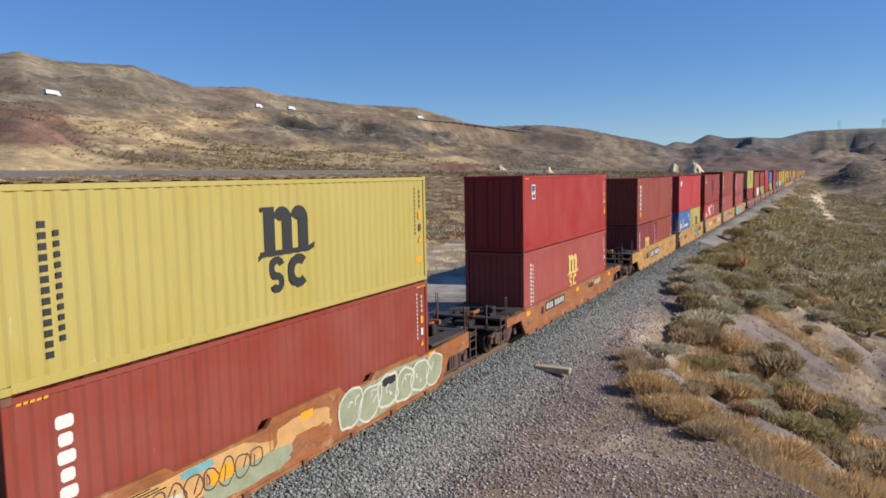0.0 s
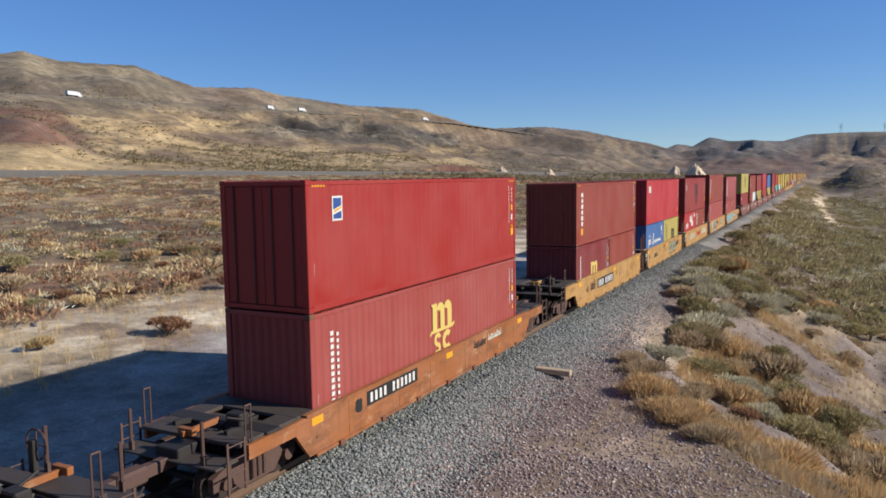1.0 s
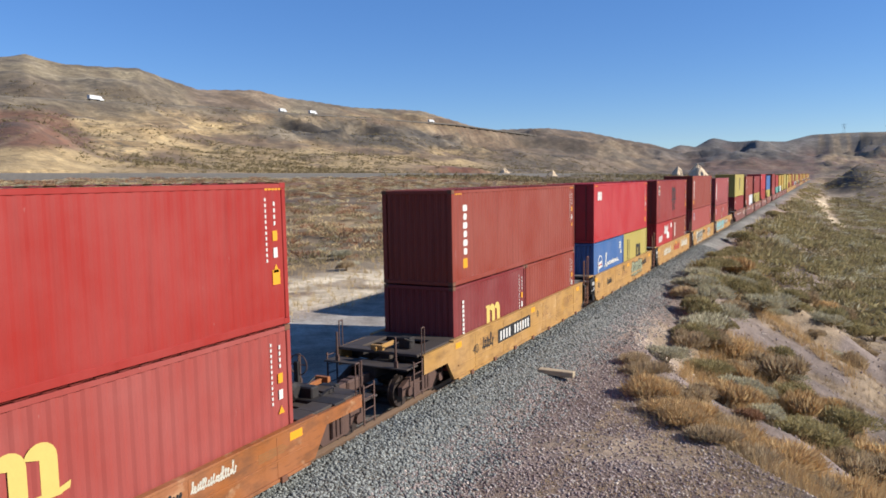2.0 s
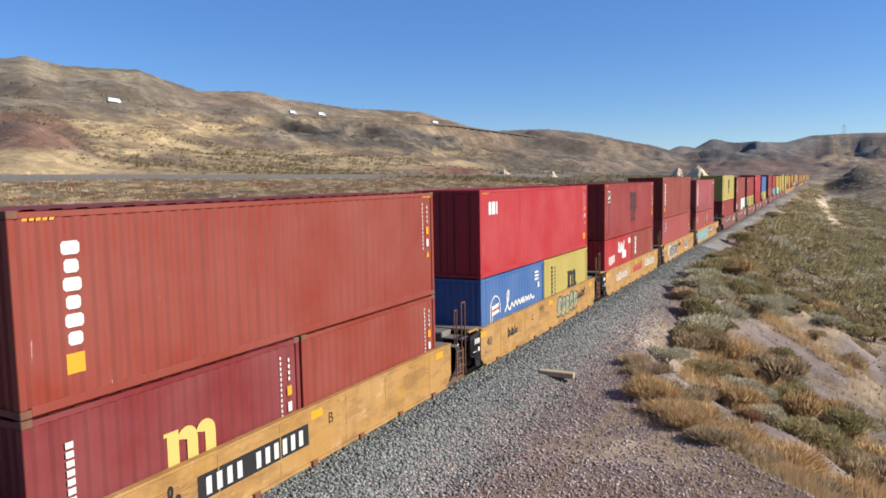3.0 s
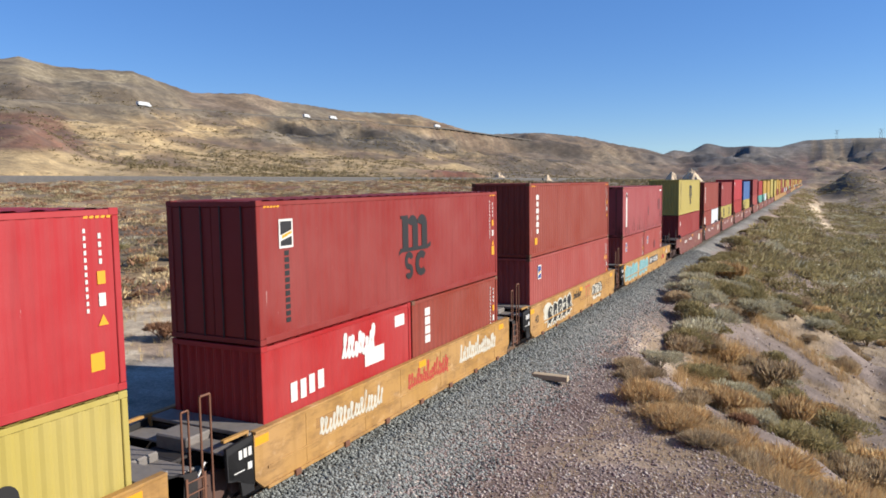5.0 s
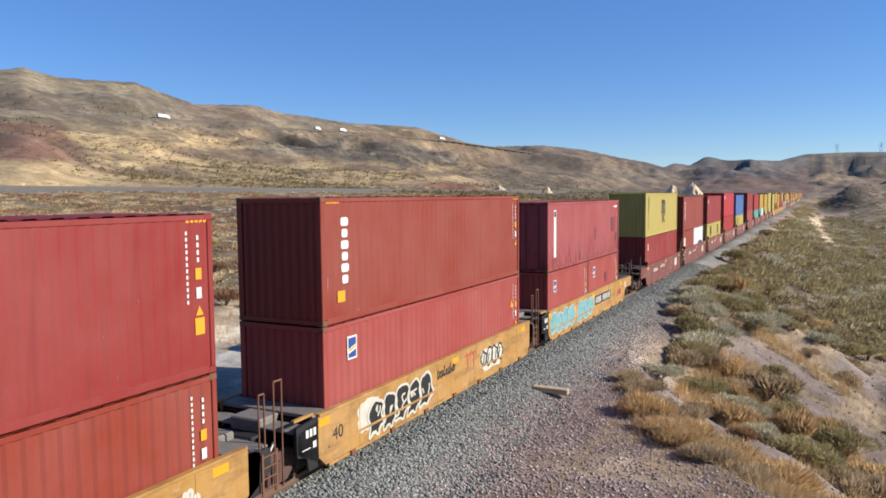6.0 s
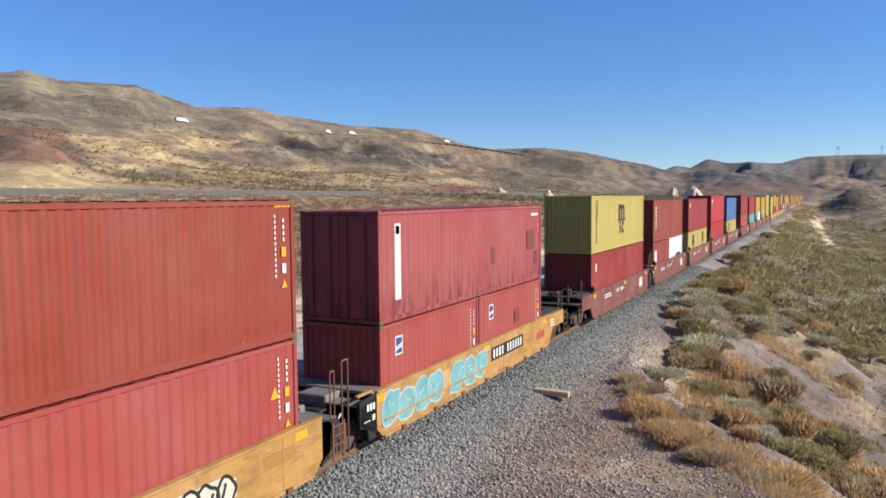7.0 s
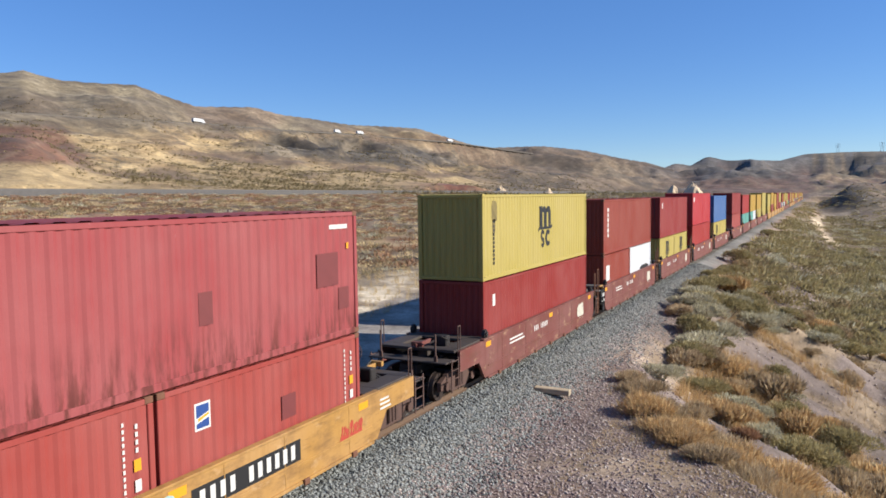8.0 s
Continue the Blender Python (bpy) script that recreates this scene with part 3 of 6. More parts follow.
def build_container(at, length, tall, colour, label, marks=(), doors_first=False):
    """A shipping container; its origin is the middle of its base, its first end points to -Y."""
    c = thing("shipping_container", at, label, "shipping container", "containers on the train")
    m, k = PAINTS[colour], f"{length:.2f}_{tall:.2f}"
    h, w = length / 2, W / 2

    def core(bm):
        box(bm, -w + 0.07, w - 0.07, -h + 0.09, h - 0.09, 0.04, tall - 0.05)

    part("body", "container_core_" + k, core, m, c)
    for s in (1, -1):
        part("side_panel", f"side_panel_{k}_{s}_{colour in FLAT}", lambda bm, s=s: corrugated(bm, s * (w - 0.012), -h + 0.13, h - 0.13, 0.13, tall - 0.09, s, 0.009 if colour in FLAT else 0.022), m, c)
        part("bottom_rail", f"bottom_rail_{k}", lambda bm: box(bm, -0.03, 0.03, -h + 0.17, h - 0.17, 0.01, 0.15, 0.008), m, c, pose(s * (w - 0.032), 0, 0))
        part("top_rail", f"top_rail_{k}", lambda bm: box(bm, -0.03, 0.03, -h + 0.17, h - 0.17, tall - 0.115, tall - 0.022, 0.008), m, c, pose(s * (w - 0.032), 0, 0))
    part("roof", "roof_" + k, lambda bm: roof_sheet(bm, -w + 0.014, w - 0.014, -h + 0.19, h - 0.19, tall + 0.008), m, c)
    for s in (-1, 1):
        ends_doors = (s < 0) == doors_first
        for q in (-1, 1):
            part("corner_post", "corner_post_" + k, lambda bm: box(bm, -0.075, 0.075, -0.06, 0.06, 0.12, tall - 0.12, 0.012), m, c, pose(q * (w - 0.078), s * (h - 0.063), 0))
            for z in (0, tall - 0.118) if len(LOADS) < 60 else ():
                part("corner_casting", "corner_casting", lambda bm: box(bm, -0.081, 0.081, -0.089, 0.089, 0, 0.118, 0.01), RUSTY if colour in ("pink", "brick", "rose", "wine") else m, c, pose(q * (w - 0.081), s * (h - 0.089), z))
        part("end_rail", "end_rail", lambda bm: box(bm, -w + 0.15, w - 0.15, -0.04, 0.04, 0, 0.11, 0.01), m, c, pose(0, s * (h - 0.045), 0.01))
        part("end_rail", "end_rail", None, m, c, pose(0, s * (h - 0.045), tall - 0.125))
        if ends_doors:
            for q in (-1, 1):
                d = part("door", f"door_{k}", lambda bm: box(bm, -0.535, 0.535, -0.025, 0.025, 0.13, tall - 0.13, 0.012), m, c, pose(q * 0.54, s * (h - 0.05), 0))
                for g in (-0.28, 0.28):
                    part("locking_bar", f"locking_bar_{k}", lambda bm: tube(bm, (0, 0, 0.1), (0, 0, tall - 0.1), 0.017, 6), GRATE, d, pose(g, s * 0.045, 0))
        else:
            part("end_panel", f"end_panel_{tall:.2f}_{s}", lambda bm, s=s: end_sheet(bm, 0, -w + 0.15, w - 0.15, 0.12, tall - 0.12, s, 0.25), m, c, pose(0, s * (h - 0.02), 0))
    for mark in marks:
        mark(c, length, tall)
    return c


X_MARK = W / 2 - 0.0105


def stencil(c, key, polys, material, y, z, label=""):
    """A painted marking on the near side wall, at (y, z)."""
    ob = part("marking", key, lambda bm: slab(bm, polys() if callable(polys) else polys, 0, 0.0035, 0.00012), material, c, pose(X_MARK, y, z), label)
    if callable(polys) or len(polys) > 1:
        tagged(ob, kind="stuff")
    return ob


def emblem_shapes():
    """Three stems under two arches on a long foot, above two open rings."""
    s = [rect(-0.66, -0.36, 0.16, 1.0), rect(-0.14, 0.15, 0.16, 0.74), rect(0.36, 0.66, 0.16, 0.74), rect(-0.74, -0.36, 0.92, 1.0)]
    s += arc(-0.13, 0.72, 0.02, 0.28, 0, 165) + arc(0.38, 0.72, 0.02, 0.28, 0, 165)
    s += [rect(-0.78, 0.70, 0.07, 0.17), [(0.62, 0.07), (0.84, 0.12), (0.86, 0.24), (0.62, 0.17)], [(-0.86, 0.0), (-0.76, 0.05), (-0.7, 0.17), (-0.84, 0.1)]]
    s += arc(-0.34, -0.17, 0.08, 0.23, 20, 265, 9) + arc(-0.34, -0.45, 0.05, 0.2, -160, 95, 9)
    s += arc(0.32, -0.29, 0.15, 0.34, 45, 315, 10)
    return s


def emblem(material, at=0.0, size=1.0, z=None):
    def put(c, length, tall):
        ob = stencil(c, "emblem", emblem_shapes, material, at, tall * 0.5 if z is None else z, "large stylised shipping-line emblem")
        ob.scale = (1, size, size)
    return put


def rows_of_bars(count, w, h, gap):
    return [rect(-w / 2, w / 2, -k * (h + gap) - h, -k * (h + gap)) for k in range(count)]


def column(material, y, z, count, w=0.12, h=0.12, gap=0.05, label="upright row of painted marks"):
    """An upright row of bars, y metres from the first end, from z downwards."""
    def put(c, length, tall):
        stencil(c, f"column_{count}_{w}_{h}_{gap}", rows_of_bars(count, w, h, gap), material, -length / 2 + y, z if z > 0 else tall + z, label)
    return put


def ticket(material, y, z, w, h, label="small sticker", inner=None):
    def put(c, length, tall):
        y0 = -length / 2 + y if y >= 0 else length / 2 + y
        t = stencil(c, f"ticket_{w}_{h}", [rect(-w / 2, w / 2, -h / 2, h / 2)], material, y0, z, label)
        if inner:
            part("stripe", f"stripe_{w}_{h}", lambda bm: slab(bm, [[(-w * 0.4, -h * 0.42), (w * 0.4, -h * 0.42), (w * 0.4, -h * 0.1), (-w * 0.4, -h * 0.25)], [(-w * 0.4, -h * 0.05), (w * 0.4, h * 0.12), (w * 0.4, h * 0.42), (-w * 0.4, h * 0.42)]], 0, 0.002), inner, t, pose(0.0036, 0, 0))
            part("stripe", f"band_{w}_{h}", lambda bm: slab(bm, [[(-w * 0.3, -h * 0.18), (w * 0.4, 0.0), (w * 0.4, h * 0.08), (-w * 0.3, -h * 0.06)]], 0, 0.002), AMBER, t, pose(0.0038, 0, 0))
    return put


def triangle(y, z, s=0.13):
    def put(c, length, tall):
        stencil(c, f"triangle_{s}", [[(-s, -s), (s, -s), (0, s)]], AMBER, length / 2 + y, z, "amber warning triangle")
    return put


def end_codes(colour=WHITE):
    """The usual small markings beside the far end: two upright rows, stickers and a warning triangle."""
    def put(c, length, tall):
        h = length / 2
        stencil(c, "code_long", rows_of_bars(12, 0.042, 0.065, 0.045), colour, h - 0.62, tall - 0.3)
        stencil(c, "code_short", rows_of_bars(4, 0.05, 0.08, 0.05), colour, h - 0.36, tall - 0.38)
        stencil(c, "code_tag", [rect(-0.07, 0.07, -0.1, 0.1)], AMBER, h - 0.36, tall - 1.06)
        stencil(c, "code_plate", [rect(-0.06, 0.06, -0.1, 0.1)], colour, h - 0.36, tall - 1.4)
        stencil(c, "code_triangle", [[(-0.09, -0.08), (0.09, -0.08), (0, 0.09)]], AMBER, h - 0.36, tall - 1.72)
    return put


def top_dashes():
    """Short yellow and black height dashes at the upper corners."""
    def put(c, length, tall):
        for s in (-1, 1):
            stencil(c, "dashes", [[(k * 0.1 - 0.2, 0), (k * 0.1 - 0.13, 0), (k * 0.1 - 0.11, 0.05), (k * 0.1 - 0.18, 0.05)] for k in range(5)], AMBER, s * (length / 2 - 0.42), tall - 0.15, "yellow height dashes")
    return put


def scrawl(material, y, z, w, h, seed, label="sprayed scrawl", sill=None, thick=0.045, joined=False):
    """Loose sprayed strokes in a band w wide and h high."""
    def strokes():
        rnd = random.Random(seed)
        n = max(2, round(w / (h * 0.7)))
        cell, out, t, lines_of = w / n, [], h * thick, []
        if joined:      # one running wave of uneven strokes
            pts = []
            for k in range(n * 3):
                y0, up = -w / 2 + w * k / (n * 3), rnd.uniform(0.0, 0.3) + (0.25 if k % 4 == 0 else 0.0)
                pts += [(y0 - 0.02 * h, -0.25 * h), (y0 + 0.22 * h, up * h), (y0 + rnd.uniform(-0.02, 0.16) * h, (up + 0.08) * h), (y0 + 0.10 * h, rnd.uniform(-0.4, -0.2) * h)]
            lines_of.append(pts)
        else:           # overlapping lobed outlines with short inner strokes
            for k in range(n):
                cy, q = -w / 2 + cell * (k + 0.5), rnd.uniform(0, 6.28)
                ring = []
                for i in range(11):
                    a = q + i * math.tau / 10
                    r = rnd.uniform(0.62, 1.05) if i < 10 else 0
                    ring.append((cy + math.cos(a) * cell * 0.62 * r, math.sin(a) * h * 0.47 * r))
                ring[10] = ring[0]
                lines_of.append(ring)
                a = rnd.uniform(-0.2, 0.2) * cell
                lines_of.append([(cy + a - 0.1 * cell, rnd.uniform(-0.3, -0.1) * h), (cy + a, 0), (cy + a + rnd.uniform(-0.2, 0.25) * cell, rnd.uniform(0.1, 0.3) * h)])
        for pts in lines_of:
            for _ in range(2):      # round the corners
                cut = [pts[0]]
                for (a, b), (c, d) in zip(pts, pts[1:]):
                    cut += [(a * 0.75 + c * 0.25, b * 0.75 + d * 0.25), (a * 0.25 + c * 0.75, b * 0.25 + d * 0.75)]
                pts = cut + [pts[-1]]
            for (y0, z0), (y1, z1) in zip(pts, pts[1:]):
                d = math.hypot(y1 - y0, z1 - z0) + 1e-6
                ny, nz = -(z1 - z0) / d * t, (y1 - y0) / d * t
                ey, ez = (y1 - y0) / d * t * 0.4, (z1 - z0) / d * t * 0.4
                out.append([(y0 - ny - ey, z0 - nz - ez), (y1 - ny + ey, z1 - nz + ez), (y1 + ny + ey, z1 + nz + ez), (y0 + ny - ey, z0 + nz - ez)])
        return out

    def put(c, length, tall):
        x = X_MARK if sill is None else sill
        ob = part("graffiti" if sill else "marking", f"scrawl_{seed}_{w}_{h}", lambda bm: slab(bm, strokes(), 0, 0.003, 0.00012), material, c, pose(x, y, z), label)
        tagged(ob, kind="stuff")
    return put


def patch(material, y, z, w, h, seed, sill=None, label="sprayed patch of paint"):
    """An uneven sprayed patch."""
    def blob():
        rnd = random.Random(seed)
        n = 26
        pts = []
        for k in range(n):
            a = k * math.tau / n
            s = (abs(math.cos(a)) ** 4 + abs(math.sin(a)) ** 4) ** -0.25
            q = s * rnd.uniform(0.86, 1.04)
            pts.append((max(-1, min(1, math.cos(a) * q)) * w / 2, max(-1, min(1, math.sin(a) * q)) * h / 2))
        return [pts]

    def put(c, length, tall):
        x = X_MARK if sill is None else sill
        part("graffiti" if sill else "marking", f"patch_{seed}_{w}_{h}", lambda bm: slab(bm, blob(), 0, 0.003), material, c, pose(x, y, z), label)
    return put


def stroke(pts, t, rounds=2):
    """A painted line through pts, t thick, as four-sided outlines with its corners rounded."""
    for _ in range(rounds):
        cut = [pts[0]]
        for (a, b), (c, d) in zip(pts, pts[1:]):
            cut += [(a * 0.75 + c * 0.25, b * 0.75 + d * 0.25), (a * 0.25 + c * 0.75, b * 0.25 + d * 0.75)]
        pts = cut + [pts[-1]]
    out = []
    for (y0, z0), (y1, z1) in zip(pts, pts[1:]):
        d = math.hypot(y1 - y0, z1 - z0) + 1e-6
        ny, nz, ey, ez = -(z1 - z0) / d * t / 2, (y1 - y0) / d * t / 2, (y1 - y0) / d * t * 0.2, (z1 - z0) / d * t * 0.2
        out.append([(y0 - ny - ey, z0 - nz - ez), (y1 - ny + ey, z1 - nz + ez), (y1 + ny + ey, z1 + nz + ez), (y0 + ny - ey, z0 + nz - ez)])
    return out


def throw_up(fill, line, y, z, w, h, n, seed, sill, label, thick=0.05, spiky=0.0):
    """Bulging sprayed shapes side by side, each filled and outlined, leaning and overlapping."""
    rnd = random.Random(seed)
    fills, edges = [], []
    cell = w / n
    for k in range(n):
        cy, lean, up = -w / 2 + cell * (k + 0.5), rnd.uniform(-0.15, 0.3), rnd.uniform(-0.06, 0.06) * h
        ring = []
        for i in range(14):
            a = i * math.tau / 14 + rnd.uniform(-0.1, 0.1)
            q = (abs(math.cos(a)) ** 3 + abs(math.sin(a)) ** 3) ** (-1 / 3) * rnd.uniform(0.8, 1.06)
            if spiky and math.sin(a) < -0.3:
                q *= 1 + spiky * (0.35 if i % 2 else -0.25)
            zz = max(-0.5, min(0.5, 0.46 * q * math.sin(a)))
            ring.append((cy + cell * 0.62 * q * math.cos(a) + lean * zz * cell, up + h * zz))
        cut = []
        for (a, b), (c, d) in zip(ring, ring[1:] + ring[:1]):
            cut += [(a * 0.75 + c * 0.25, b * 0.75 + d * 0.25), (a * 0.25 + c * 0.75, b * 0.25 + d * 0.75)]
        fills.append(cut)
        edges += stroke(cut + cut[:1], thick * rnd.uniform(0.8, 1.2), 0)
        for _ in range(2):
            a, b = cy + rnd.uniform(-0.25, 0.25) * cell, rnd.uniform(-0.22, 0.1) * h
            edges += stroke([(a, b), (a + rnd.uniform(-0.2, 0.2) * cell, b + rnd.uniform(0.1, 0.2) * h), (a + rnd.uniform(-0.1, 0.35) * cell, b + rnd.uniform(0.0, 0.26) * h)], thick * 0.8)

    def put(c, length, tall):
        ob = part("graffiti", f"throw_up_{seed}", lambda bm: slab(bm, fills, 0, 0.003, 0.00012), fill, c, pose(sill, y, z), label)
        tagged(ob, kind="stuff")
        ob = part("graffiti", f"throw_up_line_{seed}", lambda bm: slab(bm, edges, 0, 0.003, 0.00006), line, c, pose(sill + 0.005, y, z))
        tagged(ob, kind="stuff")
    return put


def swash(material, y, z, size, label):
    """A flowing painted flourish: one tall loop, then a falling wave of low loops."""
    def shape():
        out = stroke([(-1.5, -0.2), (-1.2, 0.1), (-1.1, 0.5), (-1.3, 0.46), (-1.3, 0.0), (-1.05, -0.26), (-0.85, 0.06), (-0.66, -0.2), (-0.5, 0.08), (-0.34, -0.2), (-0.2, 0.08), (-0.04, -0.2), (0.1, 0.08), (0.18, -0.2), (0.26, 0.06)], 0.085)
        out += stroke([(0.26, 0.06), (0.38, -0.2), (0.52, 0.08), (0.66, -0.18), (0.8, 0.06), (0.92, -0.18), (1.06, 0.08), (1.2, -0.16), (1.42, -0.1)], 0.085)
        return out

    def put(c, length, tall):
        ob = stencil(c, f"swash_{size}", shape, material, y, z, label)
        ob.scale = (1, size, size)
    return put


def flag_badge(y, z, s):
    """A white arch around a small white pennant with a red band."""
    def put(c, length, tall):
        stencil(c, "badge_arch", lambda: [[(a * s, b * s) for a, b in q] for q in arc(0, 0.1, 0.40, 0.45, 0, 180, 12)] + [rect(-0.45 * s, -0.40 * s, -0.42 * s, 0.1 * s), rect(0.40 * s, 0.45 * s, -0.1 * s, 0.1 * s)], WHITE, y, z, "white outlined arch")
        stencil(c, "badge_pennant", [[(-0.26 * s, -0.12 * s), (0.34 * s, -0.06 * s), (0.24 * s, 0.1 * s), (0.34 * s, 0.26 * s), (-0.26 * s, 0.2 * s)]], WHITE, y, z, "small white pennant")
        stencil(c, "badge_pole", [rect(-0.31 * s, -0.26 * s, -0.5 * s, 0.24 * s)], WHITE, y, z)
        ob = part("stripe", "badge_band", lambda bm: slab(bm, [[(-0.26 * s, 0.0), (0.28 * s, 0.05 * s), (0.28 * s, 0.13 * s), (-0.26 * s, 0.08 * s)]], 0, 0.003), SPRAY_RED, c, pose(X_MARK + 0.0036, y, z))
        tagged(ob, "red band of the pennant")
    return put


# ---- well cars ----
SILL = 1.43            # half the width over the side sills


def sill_outline(top, first, last, notches):
    """A side sill's outline in (y, z): deep between the trucks, shallow over a truck at a coupled end."""
    a = -8.35 if first == "coupler" else -6.62
    b = 8.35 if last == "coupler" else 6.62
    pts = []
    if first == "coupler":
        pts += [(a, 0.86), (-6.95, 0.86), (-6.5, 0.26)]
    else:
        pts += [(a, 0.5), (a + 0.25, 0.26)]
    pts += [(6.5, 0.26), (6.95, 0.86), (b, 0.86)] if last == "coupler" else [(b - 0.25, 0.26), (b, 0.5)]
    pts += [(b, top - 0.06)]
    if notches:
        for y, d in ((5.2, 0.0), (4.9, 0.16), (2.9, 0.16), (2.7, 0.0), (1.6, 0.0), (1.4, 0.2), (-0.9, 0.2), (-1.1, 0.02), (-3.4, 0.02), (-3.6, 0.18), (-5.4, 0.18), (-5.7, 0.0)):
            pts.append((y, top - 0.14 + d * 0.9))
    pts += [(a, top - 0.06)]
    return pts


def wheel_mesh(bm):
    tube(bm, (-0.07, 0, 0), (0.07, 0, 0), 0.42, 24)
    tube(bm, (-0.10, 0, 0), (-0.07, 0, 0), 0.45, 24)
    tube(bm, (0.07, 0, 0), (0.13, 0, 0), 0.12, 10)
    for k in range(6):
        a = k * math.tau / 6
        tube(bm, (0.07, 0.27 * math.cos(a), 0.27 * math.sin(a)), (0.085, 0.27 * math.cos(a), 0.27 * math.sin(a)), 0.05, 6)


def truck_frame(bm):
    slab(bm, [[(-1.2, 0.36), (-1.2, 0.62), (-0.6, 0.86), (0.6, 0.86), (1.2, 0.62), (1.2, 0.36), (0.95, 0.36), (0.8, 0.5), (0.5, 0.2), (-0.5, 0.2), (-0.8, 0.5), (-0.95, 0.36)]], -0.07, 0.07)
    for y in (-0.89, 0.89):
        tube(bm, (0.07, y, 0.44), (0.16, y, 0.44), 0.14, 10)
    for y in (-0.16, 0, 0.16):
        tube(bm, (0.1, y, 0.3), (0.1, y, 0.7), 0.07, 8)


WHEELS = []


def build_truck(car, y):
    t = part("truck", "truck_bolster", lambda bm: (box(bm, -1.05, 1.05, -0.2, 0.2, 0.45, 0.78, 0.03), box(bm, -0.35, 0.35, -0.3, 0.3, 0.78, 0.95, 0.02)), DARK, car, pose(0, y, 0))
    for s in (-1, 1):
        part("side_frame", "truck_frame", truck_frame, IRON, t, pose(s * 1.0, 0, 0, 0, 0, 0 if s > 0 else 180))
        for a in (-0.89, 0.89):
            w = part("wheel", "wheel", wheel_mesh, WHEEL, t, pose(s * 0.77, a, 0.42, 0, 0, 0 if s > 0 else 180))
            if s > 0:
                WHEELS.append(w)
    for a in (-0.89, 0.89):
        part("axle", "axle", lambda bm: tube(bm, (-0.75, 0, 0), (0.75, 0, 0), 0.08, 10), DARK, t, pose(0, a, 0.42))


def grab(bm, w, h, r=0.018):
    tube(bm, (0, 0, 0), (0, 0, h), r, 6)
    tube(bm, (0, w, 0), (0, w, h), r, 6)
    tube(bm, (0, 0, h), (0, w, h), r, 6)


def ladder(bm, w, h, n):
    for y in (0, w):
        box(bm, -0.012, 0.012, y - 0.025, y + 0.025, 0, h)
    for k in range(n):
        tube(bm, (0, 0, 0.12 + k * (h - 0.2) / (n - 1)), (0, w, 0.12 + k * (h - 0.2) / (n - 1)), 0.014, 6)


